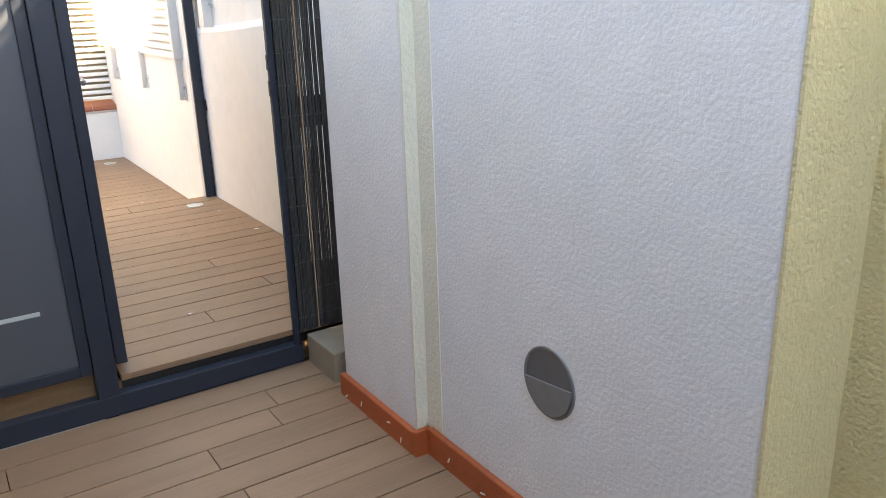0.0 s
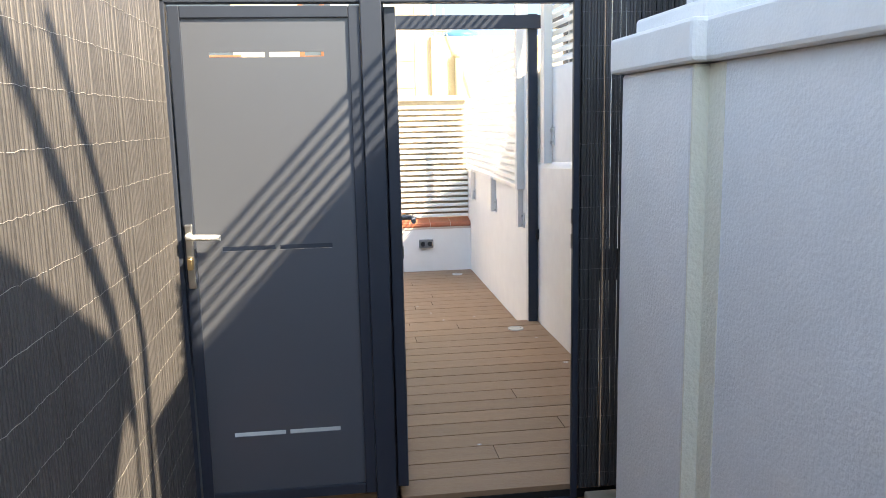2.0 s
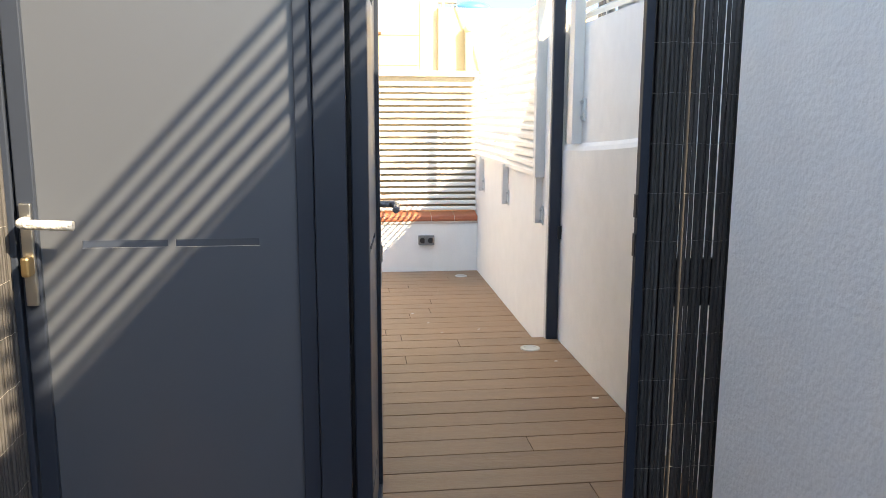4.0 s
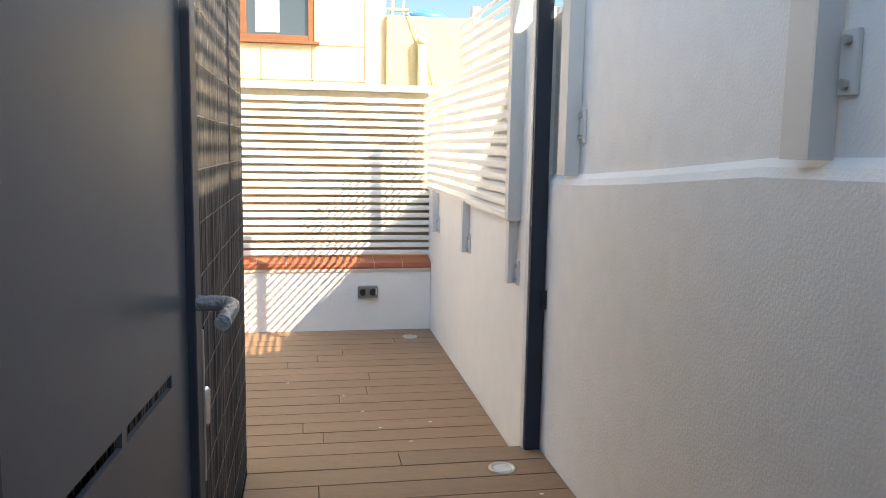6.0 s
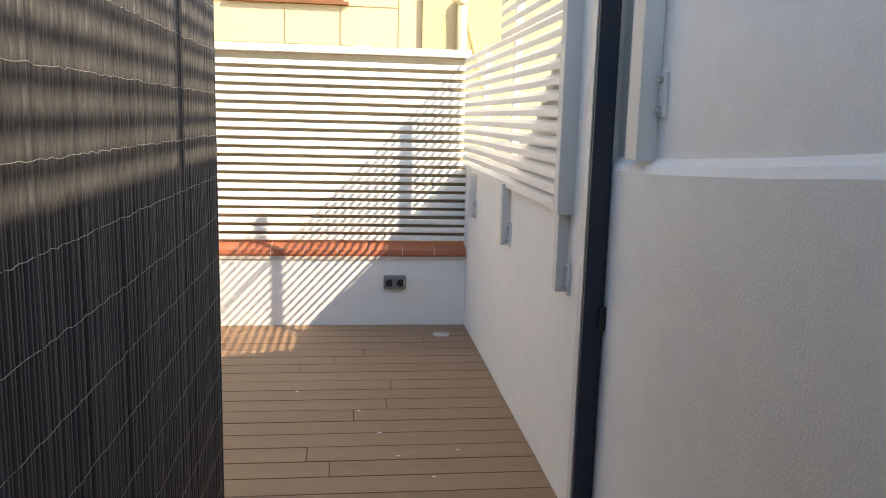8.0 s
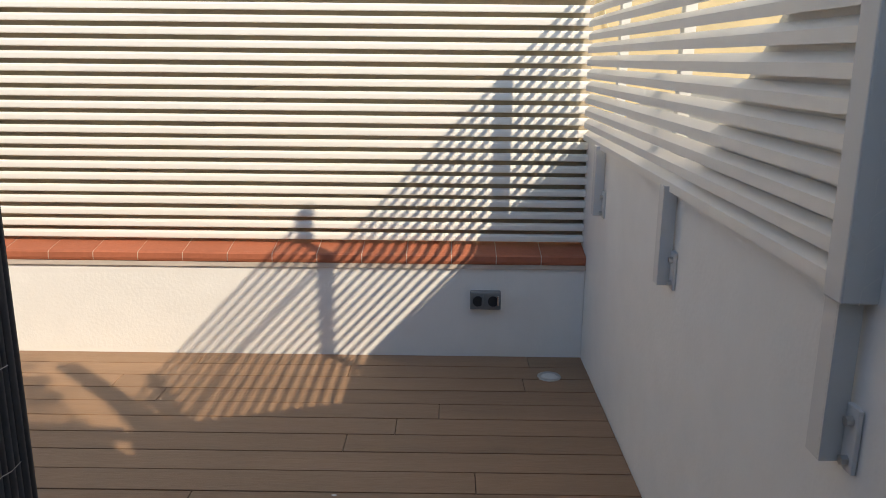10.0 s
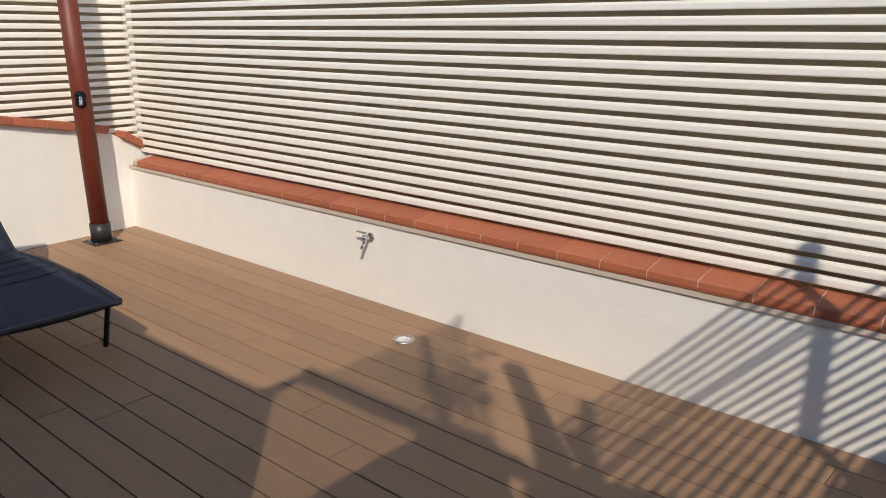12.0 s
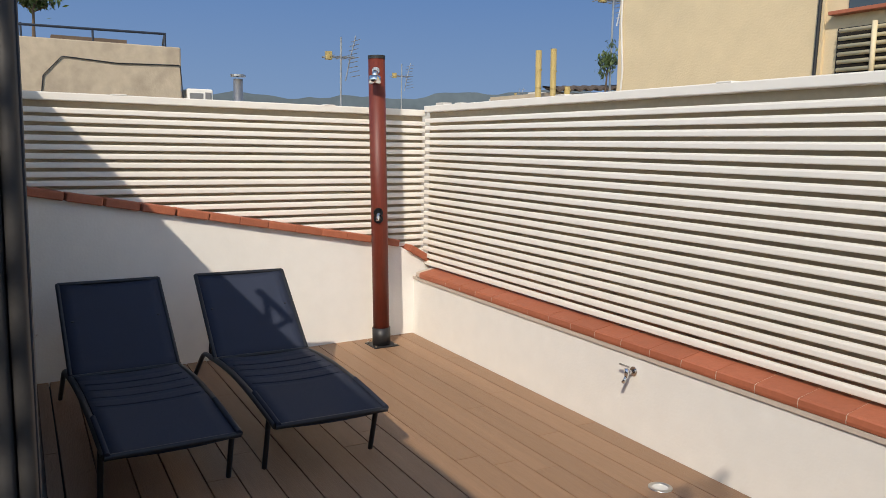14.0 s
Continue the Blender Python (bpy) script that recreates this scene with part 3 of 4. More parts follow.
# brackets of the side screen
def wall_bracket(y, z0, z1, x=1.60):
    th = thing("wall_bracket", "grey-white steel bracket bolted to the white wall", "bracket", "screen brackets", pose(x, y, 0))
    part("arm", boxes(((-0.045, -0.005, z0), (-0.004, 0.0, z1)), ((-0.045, 0.0, z0), (-0.040, 0.045, z1)), bevel=0.001), SLATPOST, th)
    part("fixing_plate", boxes(((-0.010, -0.045, z0 - 0.005), (-0.0005, -0.006, z0 + 0.11)), bevel=0.002), SLATPOST, th)
    for k in (0.015, 0.085):
        part("bolt", rods(((-0.022, -0.027, z0 + k), (-0.010, -0.027, z0 + k), 0.009), n=6), STEEL, th)

for y in (5.735, 6.79, 7.86):
    wall_bracket(y, 0.79, 1.09)
for y, z0 in ((5.11, 1.30), (3.70, 1.385)):
    th = thing("screen_post", "grey-white steel angle post bolted above the ledge", "post", "ledge posts", pose(1.655, y, 0))
    part("arm", boxes(((-0.06, 0.0, z0), (-0.004, 0.006, 2.42)), ((-0.06, 0.006, z0), (-0.054, 0.09, 2.42)), bevel=0.001), SLATPOST, th)
    pl = part("fixing_plate", boxes(((-0.012, -0.05, z0 + 0.12), (-0.0005, -0.004, z0 + 0.24)), bevel=0.002), SLATPOST, th)
    for k in (0.14, 0.22):
        part("bolt", rods(((-0.024, -0.028, z0 + k), (-0.012, -0.028, z0 + k), 0.010), n=6), STEEL, pl)

eb = thing("end_frame", "dark slanting bars on the end of the passage wall", "frame")
part("cross_bar", boxes(((1.62, 5.34, 2.20), (2.10, 5.38, 2.26)), bevel=0.003), ANTH, eb)
part("upright", boxes(((1.80, 5.30, 1.925), (1.86, 5.38, 2.20)), bevel=0.003), ANTH, eb)
for x0, z0, x1, z1 in ((1.87, 2.24, 2.03, 2.99), (2.04, 2.22, 2.32, 2.92)):
    part("slanting_bar", rods(((x0, 5.36, z0), (x1, 5.36, z1), 0.034), n=4), ANTH, eb)

# step fascias
solid("deck_fascia", boxes(((-0.31, 2.872, ZF - 0.02), (0.41, 2.895, 0.235)), ((0.41, 2.872, ZF - 0.02), (1.60, 2.895, ZC - 0.025)), ((0.47, 5.41, ZT - 0.02), (1.545, 5.432, ZC - 0.025))), FASCIA, "brown boards closing the deck edges", "fascia")


# ---- things on the terrace ----
def floor_lamp_disc(x, y, z):
    th = thing("recessed_floor_lamp", "round steel floor lamp with frosted glass set in the deck", "floor lamp", "deck lamps", pose(x, y, z))
    part("rim", ring(bmesh.new(), 0.036, 0.055, -0.01, 0.005), STEEL, th, "", True)
    bm = bmesh.new()
    rod(bm, (0, 0, -0.01), (0, 0, 0.003), 0.036, n=28)
    part("lens", bm, LAMPG, th, "pale glass disc")

for p in ((1.415, 5.195, ZC), (1.41, 7.945, ZT), (-1.47, 7.90, ZT)):
    floor_lamp_disc(*p)

# socket on the parapet
th = thing("outdoor_socket", "grey twin weatherproof socket on the parapet", "socket", "", pose(1.115, 8.20, 0.30))
part("back_box", boxes(((-0.075, -0.04, -0.045), (0.075, 0.0, 0.045)), bevel=0.006), GREY, th)
for sx in (-0.037, 0.037):
    bm = bmesh.new()
    rod(bm, (sx, -0.041, 0), (sx, -0.047, 0), 0.026, n=20)
    fp = part("socket_face", bm, BLACK, th)
    part("cover_clip", boxes(((sx + 0.018, -0.056, -0.02), (sx + 0.028, -0.047, 0.03)), bevel=0.002), CHROME if sx > 0 else GREY, fp)

# tap
th = thing("garden_tap", "small chrome garden tap on the parapet", "tap", "", pose(-2.0, 8.20, 0.37))
part("body", rods(((0, 0, 0), (0, -0.055, 0), 0.011), ((0, -0.05, 0.02), (0, -0.05, -0.025), 0.014), ((0, -0.05, -0.02), (0.0, -0.075, -0.055), 0.010)), CHROME, th, "", True)
part("lever", boxes(((-0.06, -0.056, 0.028), (0.014, -0.044, 0.036)), bevel=0.003), STEEL, th)
bm = bmesh.new()
rod(bm, (0, -0.001, 0), (0, -0.006, 0), 0.026, n=20)
part("rosette", bm, CHROME, th)

# shower
SH = (-4.36, 7.80)
th = thing("outdoor_shower", "reddish wooden shower column on a black foot", "shower", "", pose(SH[0], SH[1], 0, 1.3, -0.75, 0))
part("column", rods(((0, 0, 0.14), (0, 0, 2.16), 0.062), n=28), REDWOOD, th, "dark red grained wooden column", True)
part("top_cap", rods(((0, 0, 2.16), (0, 0, 2.185), 0.064), n=28), BLACK, th, "black cap")
ft = part("foot", rods(((0, 0, 0.008), (0, 0, 0.14), 0.070), n=28), BLACK, th, "black round foot", True)
part("base_plate", boxes(((-0.10, -0.10, 0.0), (0.10, 0.10, 0.008)), bevel=0.003), BLACK, ft)
for a in (-1, 1):
    for b in (-1, 1):
        part("bolt", rods(((0.08 * a, 0.08 * b, 0.008), (0.08 * a, 0.08 * b, 0.018), 0.009), n=6), STEEL, ft)
FD = Vector((0.86, -0.5, 0))     # the side that its fittings face
hd = part("shower_head", rods((FD * 0.06 + Vector((0, 0, 2.07)), FD * 0.11 + Vector((0, 0, 2.06)), 0.011), (FD * 0.11 + Vector((0, 0, 2.06)), FD * 0.135 + Vector((0, 0, 2.02)), 0.02), (FD * 0.135 + Vector((0, 0, 2.02)), FD * 0.15 + Vector((0, 0, 1.975)), 0.042)), CHROME, th, "chrome shower head", True)
part("ball_joint", rods((FD * 0.058 + Vector((0, 0, 2.07)), FD * 0.066 + Vector((0, 0, 2.07)), 0.028), n=20), CHROME, hd)
vv = part("mixer_plate", rods((FD * 0.055 + Vector((0, 0, 1.03)), FD * 0.068 + Vector((0, 0, 1.03)), 0.036), (FD * 0.055 + Vector((0, 0, 0.985)), FD * 0.068 + Vector((0, 0, 0.985)), 0.036), n=24), CHROME, th, "oval chrome mixer plate")
part("lever", rods((FD * 0.068 + Vector((0, 0, 1.02)), FD * 0.11 + Vector((0, 0, 0.975)), 0.010)), CHROME, vv, "", True)

# loungers
def sheet(bm, prof, w, t):
    """A slightly thick, softly sagging cloth: prof is a line of (x, z), w its width along y."""
    ny = 8
    top, bot = [], []
    for x, z in prof:
        top.append([bm.verts.new((x, w * (j / ny - 0.5), z - 0.012 * (1 - (2 * j / ny - 1) ** 2))) for j in range(ny + 1)])
        bot.append([bm.verts.new((x, w * (j / ny - 0.5), z - t - 0.012 * (1 - (2 * j / ny - 1) ** 2))) for j in range(ny + 1)])
    for a, b in zip(top, top[1:]):
        for j in range(ny):
            bm.faces.new((a[j], b[j], b[j + 1], a[j + 1]))
    for a, b in zip(bot, bot[1:]):
        for j in range(ny):
            bm.faces.new((a[j], a[j + 1], b[j + 1], b[j]))
    for k in range(len(prof) - 1):
        bm.faces.new((top[k][0], bot[k][0], bot[k + 1][0], top[k + 1][0]))
        bm.faces.new((top[k][ny], top[k + 1][ny], bot[k + 1][ny], bot[k][ny]))
    bm.faces.new([v for v in top[0]] + [v for v in bot[0][::-1]])
    bm.faces.new([v for v in top[-1][::-1]] + [v for v in bot[-1]])
    bmesh.ops.recalc_face_normals(bm, faces=bm.faces)
    return bm


def seat_z(x):
    return 0.305 + 0.035 * math.sin(math.pi * min(max((x + 0.1) / 1.25, 0), 1)) - 0.025 * (x / 1.1)


def sun_lounger(m, label):
    """x runs from the hip hinge to the foot; the backrest rises towards -x."""
    th = thing("sun_lounger", label, "sun lounger", "pair of sun loungers", m)
    w = 0.57
    prof = []
    for i in range(56):
        x = 0.02 + 1.10 * i / 55
        pad = -0.006 * max(0, math.cos(x * math.tau / 0.125)) ** 8 if 0.1 < x < 0.72 else 0
        prof.append((x, seat_z(x) + pad))
    st = part("seat", sheet(bmesh.new(), prof, w - 0.06, 0.016), FABRIC, th, "padded navy mesh seat with cross seams", True)
    for x in (0.23, 0.35, 0.475, 0.60):
        part("seam", tube([(x, -w / 2 + 0.05, seat_z(x) - 0.001), (x, -0.1, seat_z(x) - 0.011), (x, 0.1, seat_z(x) - 0.011), (x, w / 2 - 0.05, seat_z(x) - 0.001)], 0.003), TRIMFAB, st)
    bl, bz = 0.47, 0.405
    bprof = [(-0.02 - bl * i / 14, 0.318 + bz * i / 14) for i in range(15)]
    bk = part("backrest", sheet(bmesh.new(), bprof, w - 0.03, 0.014), FABRIC, th, "taut navy mesh backrest", True)
    for s in (-1, 1):
        y = s * (w / 2 - 0.012)
        part("back_tube", tube([(-0.02, y, 0.308), (-0.02 - bl, y, 0.308 + bz)], 0.012), FRAMEM, bk, "", True)
        part("side_rail", tube([(-0.12, y, 0.285), (0.1, y, seat_z(0.1) - 0.012), (0.4, y, seat_z(0.4) - 0.008), (0.75, y, seat_z(0.75) - 0.01), (1.10, y, seat_z(1.10) - 0.012)], 0.016, corner=0.12), FRAMEM, th, "curved dark side tube", True)
        part("edge_binding", tube([(0.74, y * 0.97, seat_z(0.74) + 0.004), (0.95, y * 0.97, seat_z(0.95) + 0.004), (1.12, y * 0.97, seat_z(1.12) + 0.002)], 0.012, corner=0.1), TRIMFAB, th, "", True)
        part("leg", tube([(1.0, y, seat_z(1.0) - 0.02), (0.92, y, 0.008)], 0.013), FRAMEM, th, "", True)
        part("leg", tube([(-0.10, y, 0.29), (-0.30, y, 0.27), (-0.62, y, 0.014)], 0.014, corner=0.08), FRAMEM, th, "", True)
    part("foot_bar", tube([(1.11, -w / 2 + 0.01, seat_z(1.1) - 0.012), (1.11, w / 2 - 0.01, seat_z(1.1) - 0.012)], 0.013), FRAMEM, th, "", True)
    part("hinge_bar", tube([(-0.01, -w / 2, 0.302), (-0.01, w / 2, 0.302)], 0.012), FRAMEM, th, "", True)
    part("top_bar", tube([(-0.02 - bl, -w / 2 + 0.012, 0.308 + bz), (-0.02 - bl, w / 2 - 0.012, 0.308 + bz)], 0.012), FRAMEM, bk, "", True)
    part("prop", tube([(-0.28, -w / 2 + 0.06, 0.54), (-0.36, -w / 2 + 0.06, 0.24), (-0.36, w / 2 - 0.06, 0.24), (-0.28, w / 2 - 0.06, 0.54)], 0.008), FRAMEM, th, "", True)
    return th


sun_lounger(pose(-3.34, 5.85, 0, 0, 0, 3), "navy mesh sun lounger standing in the shade of the screen")
sun_lounger(pose(-3.38, 6.60, 0, 0, 0, 1), "navy mesh sun lounger half lit beside the shower")


# ---- neighbouring buildings ----
YB = 10.0
house = thing("yellow_house", "yellow stuccoed neighbouring house behind the terrace", "house")
for lo, hi in (((-4.33, YB, -8), (-2.36, YB + 4, 6.5)), ((-2.36, YB + 0.02, -8), (-0.86, YB + 4, 6.5)), ((-0.86, YB + 0.02, -8), (1.42, YB + 4, 2.355)), ((-0.86, YB + 0.02, 3.3), (1.42, YB + 4, 6.5)), ((0.745, YB + 0.02, 2.355), (1.42, YB + 4, 3.3)), ((-0.86, YB + 0.02, 2.355), (-0.20, YB + 4, 3.3))):
    part("wall", boxes((lo, hi)), YELLOW, house)
part("low_wall", boxes(((1.42, YB - 0.03, -8), (4.2, YB + 0.25, 2.63)), bevel=0.01), YELLOW_OLD, house, "weathered lower wall")
for z in (2.0, 2.33):
    part("groove", boxes(((-0.86, YB + 0.012, z), (1.22, YB + 0.0195, z + 0.008))), YELLOW_OLD, house)
for x, a, b in ((0.25, 2.0, 2.33), (0.78, 1.2, 2.0), (0.72, 2.0, 2.33), (1.22, 1.2, 4.0)):
    part("groove", boxes(((x, YB + 0.012, a), (x + 0.008, YB + 0.0195, b))), YELLOW_OLD, house)
win = part("window", boxes(((-0.20, YB + 0.03, 2.355), (-0.14, YB + 0.10, 3.3)), ((0.685, YB + 0.03, 2.355), (0.745, YB + 0.10, 3.3)), ((-0.14, YB + 0.03, 2.355), (0.685, YB + 0.10, 2.415)), ((0.06, YB + 0.035, 2.415), (0.12, YB + 0.10, 3.3)), ((-0.24, YB - 0.03, 2.33), (0.79, YB + 0.03, 2.36)), bevel=0.005), BROWNWOOD, house, "brown timber window")
part("pane", boxes(((-0.14, YB + 0.06, 2.415), (0.06, YB + 0.065, 3.3)), ((0.12, YB + 0.06, 2.415), (0.685, YB + 0.065, 3.3))), GLASS, win, "glass reflecting blue sky")
part("curtain", boxes(((0.2, YB + 0.056, 2.44), (0.42, YB + 0.0595, 3.3))), WHITE, win, "white curtain")
part("vent_pipe", rods(((1.76, YB - 0.09, 1.2), (1.76, YB - 0.09, 2.40), 0.045), ((1.76, YB - 0.09, 2.36), (1.76, YB - 0.09, 2.42), 0.05), n=16), PIPE, house, "cream painted vent pipe", True)
part("cable", tube([(1.62, YB - 0.05, 2.66), (1.70, YB - 0.05, 2.45), (1.82, YB - 0.05, 2.25), (2.0, YB - 0.05, 1.6)], 0.006), PIPE, house, "", True)
part("corner_cable", tube([(-2.37, YB - 0.012, 5.5), (-2.38, YB - 0.012, 2.9), (-2.40, YB - 0.012, 1.5)], 0.012), BLACK, house, "", True)
part("edge_cable", tube([(-4.28, YB - 0.012, 5.5), (-4.29, YB - 0.014, 2.6), (-4.25, YB - 0.012, 2.2), (-4.3, YB - 0.012, 1.6)], 0.009), SLATPOST, house, "", True)
part("window_sill", boxes(((-2.30, YB - 0.05, 2.40), (-0.9, YB + 0.04, 2.425)), bevel=0.004), TERRA, house, "red tile sill")
part("dark_window", boxes(((-2.20, YB + 0.01, 2.43), (-1.0, YB + 0.019, 3.3))), GLASS, house)
rad = thing("pipe_grille", "cream painted pipe grille over an opening on the yellow house", "grille")
# flat near-black sheet on the wall stands for the shade inside the opening
part("dark_back", boxes(((-2.26, YB + 0.008, 1.95), (-0.95, YB + 0.019, 2.32))), UNDER, rad)
for i in range(8):
    part("bar", rods(((-2.22, YB - 0.03, 1.96 + i * 0.048), (-0.98, YB - 0.03, 1.96 + i * 0.048), 0.013), n=8), PIPE, rad, "", True)
for x in (-1.98, -1.55, -1.12):
    part("upright", rods(((x, YB - 0.045, 1.93), (x, YB - 0.045, 2.33), 0.016), n=8), PIPE, rad, "", True)
solid("house_floor", boxes(((-6.0, 8.6, -0.5), (5.5, YB, -0.35))), YELLOW_OLD, "neighbour's roof floor between the walls", "floor")

wt = thing("water_tank_lid", "blue plastic lid and pipes above the ochre wall", "tank lid")
bm = bmesh.new()
bmesh.ops.create_uvsphere(bm, u_segments=20, v_segments=10, radius=0.22, matrix=Matrix.Translation((1.85, YB + 0.3, 2.66)) @ Matrix.Diagonal((1, 1, 0.4, 1)))
part("lid", bm, BLUE, wt, "", True)
part("pipes", rods(((1.50, YB + 0.2, 2.4), (1.50, YB + 0.2, 3.1), 0.02), ((1.60, YB + 0.2, 2.4), (1.62, YB + 0.2, 3.0), 0.012), ((1.40, YB + 0.2, 2.72), (1.66, YB + 0.2, 2.72), 0.02)), ZINC, wt)

# old rooftop block, far side
XO = -14.0
ob_ = thing("rooftop_block", "stained grey-beige rooftop block with a railing", "building")
part("wall", boxes(((XO - 4, 3.5, -8), (XO, 8.10, 3.22)), bevel=0.02), GREYOLD, ob_)
rl = part("railing", rods(((XO - 0.1, 5.5, 3.42), (XO - 0.1, 7.85, 3.45), 0.022), *[((XO - 0.1, y, 3.15), (XO - 0.1, y, 3.45), 0.018) for y in (5.55, 6.65, 7.85)], ((XO - 0.1, 7.85, 3.45), (XO - 1.6, 8.05, 3.45), 0.022), ((XO - 1.6, 8.05, 3.15), (XO - 1.6, 8.05, 3.45), 0.018), n=8), ANTH, ob_, "dark blue-grey railing")
part("cable", tube([(XO + 0.02, 5.8, 2.2), (XO + 0.02, 5.85, 2.6), (XO + 0.02, 6.15, 2.93), (XO + 0.02, 7.0, 2.87), (XO + 0.02, 8.08, 2.9), (XO + 0.02, 8.12, 2.3)], 0.010), BLACK, ob_, "", True)
part("roof_plank", boxes(((XO - 0.4, 6.0, 3.22), (XO - 0.1, 7.2, 3.29))), BARK, ob_)


def tree(name, label, base, h, cr, n, seed, ls=0.07):
    rng = random.Random(seed)
    th = thing(name, label, "tree", "", pose(*base))
    bm = bmesh.new()
    rod(bm, (0, 0, 0), (0.03, 0.02, h * 0.7), h * 0.03, h * 0.014, n=8)
    for _ in range(9):
        a, z = rng.uniform(0, math.tau), h * rng.uniform(0.45, 0.7)
        rod(bm, (0.03, 0.02, z), (math.cos(a) * cr * 0.7, math.sin(a) * cr * 0.7, z + cr * rng.uniform(0.2, 0.9)), h * 0.010, h * 0.004, n=6)
    part("trunk", bm, BARK, th)
    verts, faces = [], []
    clumps = [(Vector((rng.gauss(0, cr * 0.45), rng.gauss(0, cr * 0.45), h * 0.78 + rng.gauss(0, cr * 0.4))), cr * rng.uniform(0.15, 0.35)) for _ in range(16)]
    for _ in range(n):
        c, s = rng.choice(clumps)
        p = c + Vector((rng.gauss(0, s), rng.gauss(0, s), rng.gauss(0, s * 0.8)))
        q = Euler((rng.uniform(0, 6), rng.uniform(0, 6), rng.uniform(0, 6))).to_matrix()
        k = ls * rng.uniform(0.6, 1.3)
        o = len(verts)
        verts += [p + q @ Vector(v) for v in ((-k, 0, 0), (0, -k * 0.4, k * 0.1), (k, 0, 0), (0, k * 0.4, k * 0.1))]
        faces.append((o, o + 1, o + 2, o + 3))
    me = bpy.data.meshes.new("crown")
    me.from_pydata(verts, [], faces)
    me.materials.append(LEAF)
    cw = new("crown", me)
    cw.parent = th


tree("roof_tree", "small green potted tree on the rooftop block", (XO - 0.6, 5.75, 3.2), 1.1, 0.42, 900, 8)
tree("roof_shrub", "small grey-green shrub beside the corrugated roof", (XO, 18.0, 2.9), 0.9, 0.3, 350, 9, 0.06)


def antenna(x, y, z0, z1, label, s=1.0):
    th = thing("tv_antenna", label, "antenna", "rooftop antennas", pose(x, y, 0))
    part("mast", rods(((0, 0, z0), (0, 0, z1), 0.02 * s), n=8), ZINC, th)
    part("boom", rods(((0, -0.4 * s, z1 - 0.42 * s), (0, 0.3 * s, z1 - 0.38 * s), 0.018 * s), n=6), ZINC, th)
    for i in range(5):
        k = -0.25 + i * 0.13
        part("element", rods(((-0.3 * s, k * s, z1 - 0.40 * s), (0.3 * s, k * s, z1 - 0.40 * s), 0.010 * s), n=5), ZINC, th)
    for a in (-1, 1):
        for i in range(4):
            part("reflector_rod", rods(((-0.25 * s, (0.25 + 0.02 * i) * s, z1 - 0.40 * s + a * (0.08 + 0.09 * i) * s), (0.25 * s, (0.25 + 0.02 * i) * s, z1 - 0.40 * s + a * (0.08 + 0.09 * i) * s), 0.008 * s), n=5), ZINC, th)
        part("reflector_arm", rods(((0, 0.2 * s, z1 - 0.4 * s), (0, (0.32 if a > 0 else 0.1) * s, z1 - 0.4 * s + a * 0.45 * s), 0.014 * s), n=5), ZINC, th)
    part("dipole_box", boxes(((-0.05 * s, -0.32 * s, z1 - 0.46 * s), (0.05 * s, -0.2 * s, z1 - 0.30 * s)), bevel=0.005), YCANE, th, "yellow plastic box")


tree("wall_shrub", "small leafy shrub on top of the passage wall", (1.88, 4.97, 2.71), 0.5, 0.2, 220, 11, 0.035)


antenna(-14.0, 11.19, -2, 3.66, "tall television antenna with a yellow box")
antenna(-20.0, 15.4, -2, 3.9, "television antenna seen far off", 0.9)
antenna(-40.0, 33.0, -4, 5.2, "television antenna seen far off", 1.0)
antenna(-14.0, 18.13, 2.0, 5.6, "tall antenna mast above the corrugated roof", 1.3)

solid("far_roof", boxes(((-20, 8.14, -8), (-13.9, 16.4, 1.98))), ROOF, "pale flat roof beyond the terrace", "roof")
ac = thing("air_conditioner", "white air conditioner beside the rooftop block", "air conditioner")
part("case", boxes(((-14.6, 8.20, 2.0), (-14.0, 8.66, 2.50)), bevel=0.02), SLAT, ac)
part("fan_grille", boxes(((-14.0, 8.24, 2.1), (-13.985, 8.48, 2.42)), bevel=0.004), GREY, ac)
part("side_grille", boxes(((-14.0, 8.52, 2.1), (-13.985, 8.63, 2.44)), bevel=0.004), GREY, ac)
ch = thing("metal_chimney", "grey metal flue with a flat cowl", "chimney")
part("flue", rods(((-14.0, 9.13, -2), (-14.0, 9.13, 2.72), 0.09), n=16), ZINC, ch, "", True)
part("cowl", rods(((-14.0, 9.13, 2.76), (-14.0, 9.13, 2.80), 0.14), n=16), ZINC, ch)

for y, zt, dx in ((16.0, 3.75, 0.0), (16.42, 3.82, 0.0), (16.85, 2.98, 0.0)):
    th = thing("bamboo_pole", "thick yellow bamboo pole standing upright", "pole", "yellow poles", pose(-14, y, 0))
    part("culm", rods(((0, 0.1, -1.0), (0, 0, zt), 0.07), n=12), YCANE, th, "", True)
    for z in (2.4, 2.9, 3.3):
        if z < zt:
            part("node_ring", rods(((0, 0.02, z), (0, 0.02, z + 0.03), 0.076), n=12), YCANE, th)

cr_ = thing("corrugated_roof", "dark corrugated roof edge over a grey wall", "roof")
bm = bmesh.new()
a_ = []
for i in range(73):
    y = 16.5 + i * 0.05
    z = 2.92 + 0.12 * i / 72 * 2 + 0.035 * math.cos(i * math.pi / 3)
    a_.append([bm.verts.new((-14.0, y, z)), bm.verts.new((-14.5, y, z + 0.06)), bm.verts.new((-14.5, y, z + 0.02)), bm.verts.new((-14.0, y, z - 0.05))])
for p, q in zip(a_, a_[1:]):
    for k in range(4):
        bm.faces.new((p[k], p[(k + 1) % 4], q[(k + 1) % 4], q[k]))
bmesh.ops.recalc_face_normals(bm, faces=bm.faces)
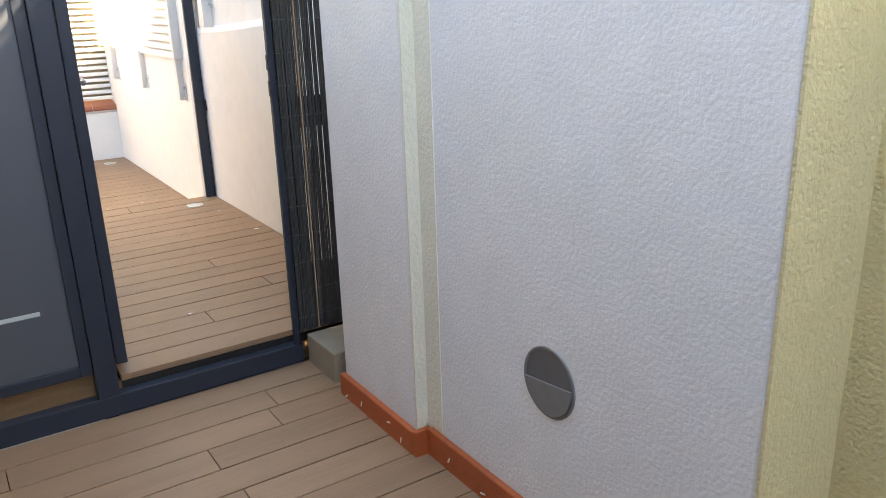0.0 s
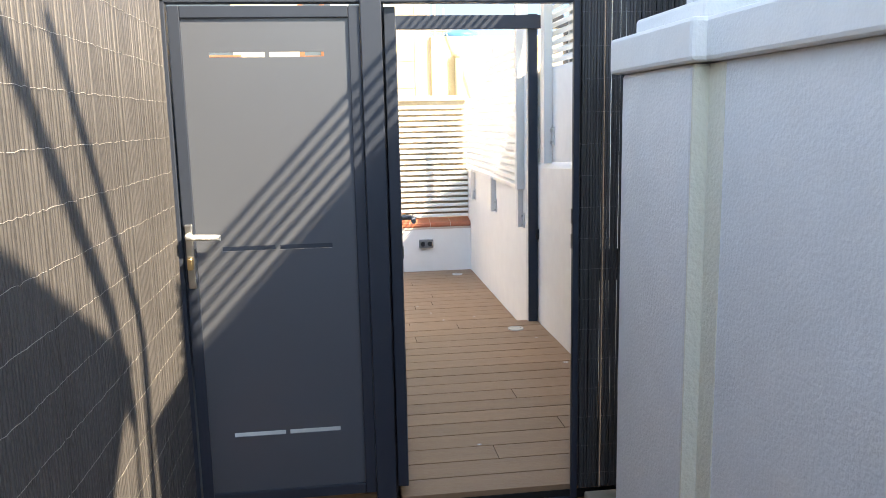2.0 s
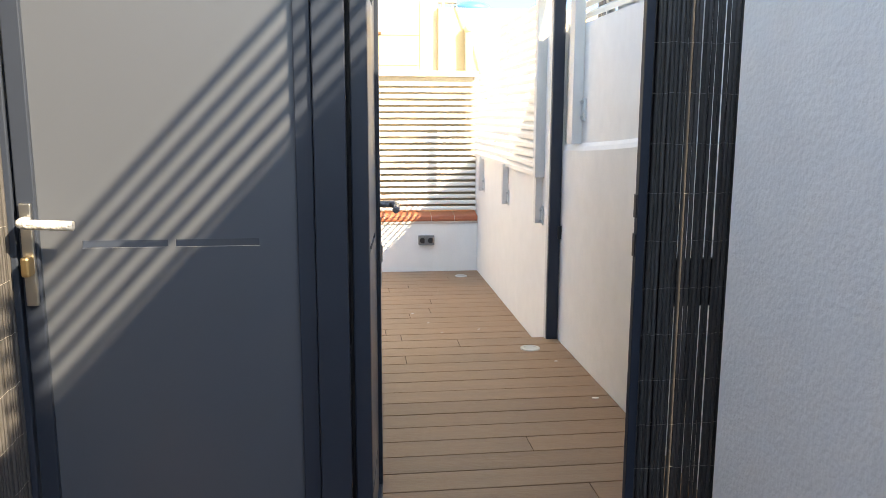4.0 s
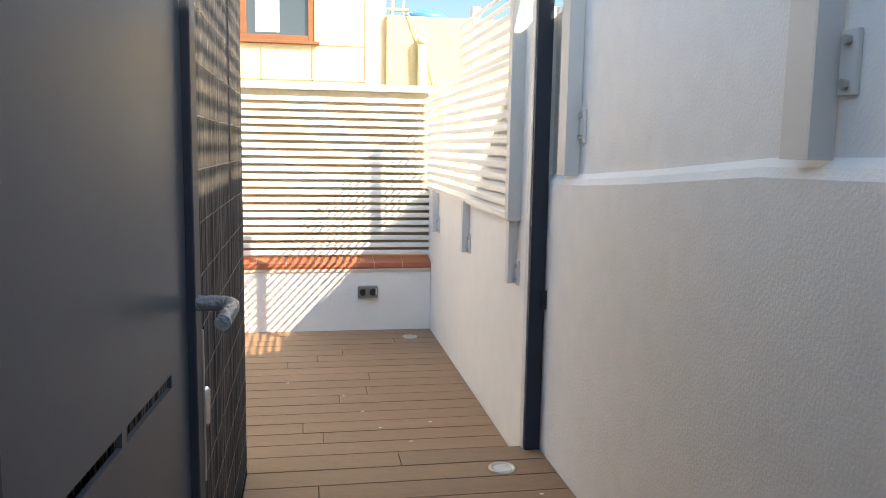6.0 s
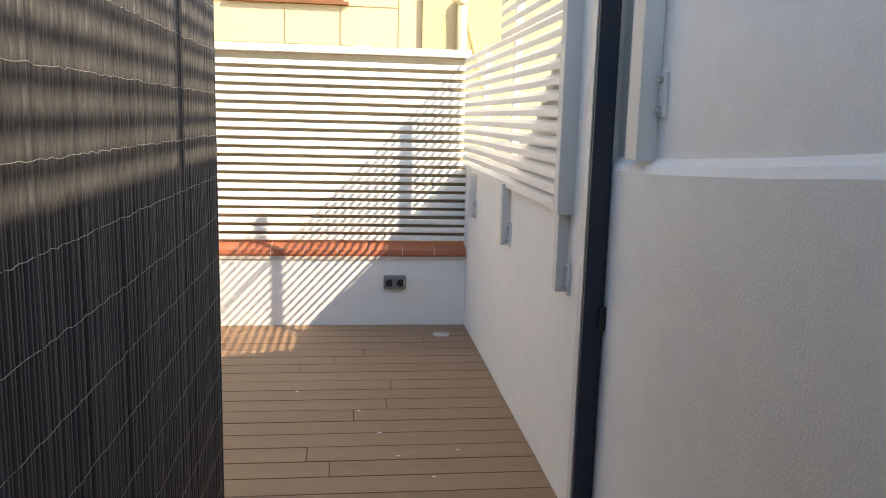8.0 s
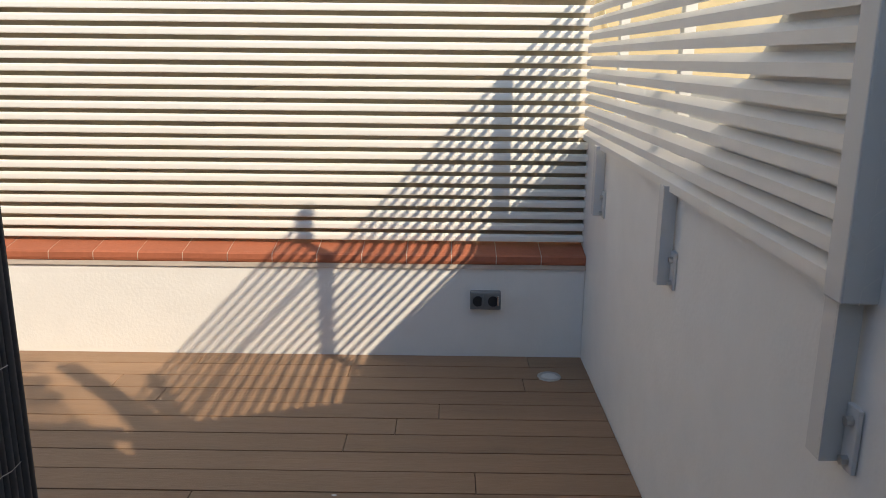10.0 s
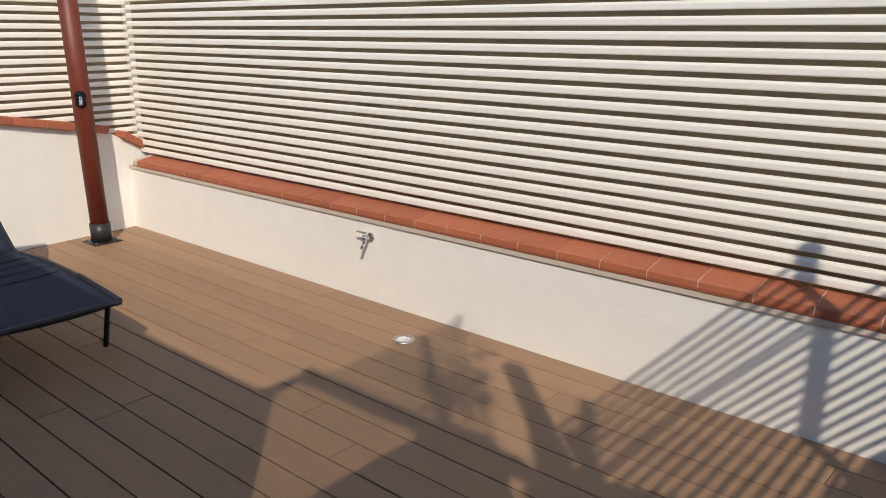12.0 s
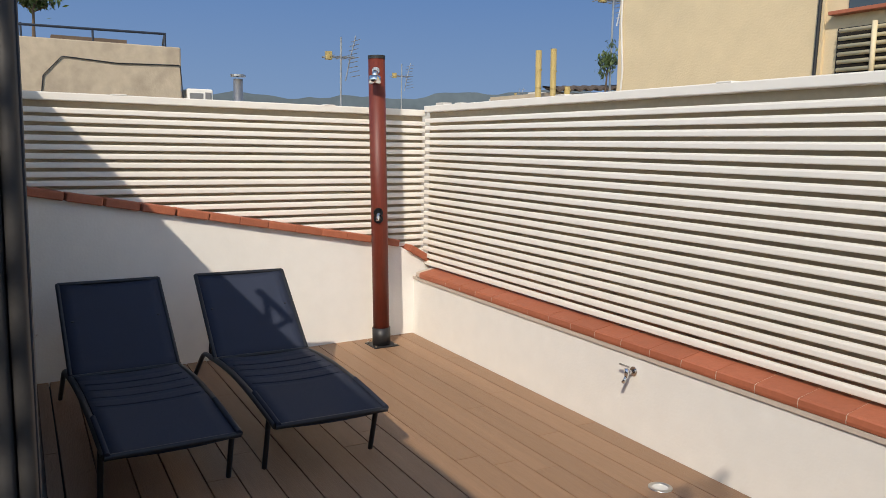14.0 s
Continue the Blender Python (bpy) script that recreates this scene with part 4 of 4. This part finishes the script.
part("sheet", bm, TILER, cr_)
part("wall", boxes(((-17, 16.6, -8), (-14.1, 20.0, 2.86))), GREYOLD, cr_)

# far town and hills
rng = random.Random(21)
for i, (y, w, z) in enumerate(((60, 4, 5.2), (66, 5, 6.4), (71, 3, 5.4), (78, 6, 6.0), (90, 5, 7.4), (97, 7, 6.6), (106, 6, 7.2), (118, 8, 7.5), (52, 4, 4.4))):
    b = thing("distant_building", "pale distant flat-roofed building", "building", "far town", pose(-85, y, 0))
    z += 1.8
    part("wall", boxes(((-6, 0, -8), (0, w, z))), CITY, b)
    part("roof_box", boxes(((-4, w * 0.3, z), (-2, w * 0.6, z + 0.9))), CITY, b)
    for k in range(int(w)):
        for zz in (z - 1.6, z - 3.6):
            part("window", boxes(((0.0, k + 0.3, zz), (0.05, k + 0.75, zz + 0.9))), GLASS, b)
bm = bmesh.new()
prev = None
for i in range(121):
    a = math.radians(100 + i * 0.75)
    r = 900
    hz = 16 + 16 * noise.noise(Vector((i * 0.11, 0.3, 0))) + 8 * noise.noise(Vector((i * 0.37, 4.2, 0)))
    cur = [bm.verts.new((r * math.cos(a), r * math.sin(a), -60)), bm.verts.new((r * math.cos(a), r * math.sin(a), hz + 42)), bm.verts.new((1.4 * r * math.cos(a), 1.4 * r * math.sin(a), -60))]
    if prev:
        for k in range(2):
            bm.faces.new((prev[k], prev[k + 1], cur[k + 1], cur[k]))
    prev = cur
bmesh.ops.recalc_face_normals(bm, faces=bm.faces)
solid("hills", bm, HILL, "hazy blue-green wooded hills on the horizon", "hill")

# blue distance behind the hills
SKYM = bpy.data.materials.new("blue_distance")
SKYM.use_nodes = True
n_, l_ = SKYM.node_tree.nodes, SKYM.node_tree.links
n_.remove(n_["Principled BSDF"])
em, tcc, sep, mr, mx = (n_.new("ShaderNode" + k) for k in ("Emission", "TexCoord", "SeparateXYZ", "MapRange", "Mix"))
mx.data_type = "RGBA"
mr.inputs[1].default_value, mr.inputs[2].default_value = 0, 600
mx.inputs[6].default_value, mx.inputs[7].default_value = (0.17, 0.27, 0.44, 1), (0.07, 0.165, 0.39, 1)
l_.new(tcc.outputs["Object"], sep.inputs[0])
l_.new(sep.outputs[2], mr.inputs[0])
l_.new(mr.outputs[0], mx.inputs[0])
l_.new(mx.outputs[2], em.inputs[0])
l_.new(em.outputs[0], n_["Material Output"].inputs[0])
bm = bmesh.new()
prev = None
for i in range(81):
    a = math.radians(42 + i * 2.2)
    cur = [bm.verts.new((2500 * math.cos(a), 2500 * math.sin(a), z)) for z in (-300, 300, 900)]
    if prev:
        for k in range(2):
            bm.faces.new((prev[k], prev[k + 1], cur[k + 1], cur[k]))
    prev = cur
solid("backdrop", bm, SKYM, "clear blue sky above the horizon", "sky")

# ---- pieces of the setting ----
cop = solid("parapet_bed", boxes(((-4.62, 8.19, 0.452), (1.60, 8.40, 0.475))), MORTAR, "mortar bed under the terracotta coping", "coping")
tp = [(-0.050, 0.006), (-0.053, 0.02), (-0.050, 0.044), (-0.040, 0.051), (0.20, 0.098), (0.20, 0.03), (-0.03, -0.004)]
mb = part("mortar", extrude_profile([(-0.048, 0.008), (-0.0515, 0.02), (-0.0485, 0.0435), (-0.0395, 0.0488), (0.2, 0.0955), (0.2, 0.033), (-0.03, 0.003)], -4.55, 1.598), MORTAR, cop, "pale mortar joints")
mb.matrix_basis = pose(0, 8.237, 0.472)
tile_me = mesh_of("tile", extrude_profile(tp, -0.1065, 0.1065), TERRA)
rng = random.Random(5)
x = 1.49
while x > -4.55:
    piece("tile", tile_me, cop, pose(x, 8.237, 0.472 + rng.uniform(0.0, 0.0012), rng.uniform(-0.1, 0.05), rng.uniform(-0.12, 0.12), rng.uniform(-0.4, 0.4)))
    x -= 0.2175
cop2 = solid("coping_bed", boxes(((0, 0.0, 0.3), (0.02, 0.02, 0.32))), MORTAR, "mortar bed of the sloping terracotta coping", "coping")
cop2.matrix_basis = LM
tile2 = mesh_of("tile", boxes(((-0.1065, -0.042, 0.0), (0.1065, 0.20, 0.055)), bevel=0.008), TERRA)
for (u0, z0), (u1, z1) in zip(ptsL, ptsL[1:]):
    d = math.hypot(u1 - u0, z1 - z0)
    n = max(1, round(d / 0.2175))
    ang = -math.degrees(math.atan2(z1 - z0, u1 - u0))
    for i in range(n):
        f = (i + 0.5) / n
        piece("tile", tile2, cop2, pose(u0 + (u1 - u0) * f, 0, z0 + (z1 - z0) * f, 0, ang, rng.uniform(-0.4, 0.4)))

deck("deck_entrance", -0.33, 1.20, -2.4, 2.81, ZF, "brown composite decking of the entrance", seed=2, long=1.8)
deck("deck_passage", 0.432, 1.62, 2.86, 5.415, ZC, "brown composite decking of the raised passage", seed=3, long=1.7)
deck("deck_terrace", -4.70, 1.60, 5.432, 8.20, ZT, "brown composite decking of the sunny terrace", seed=4, long=3.0)
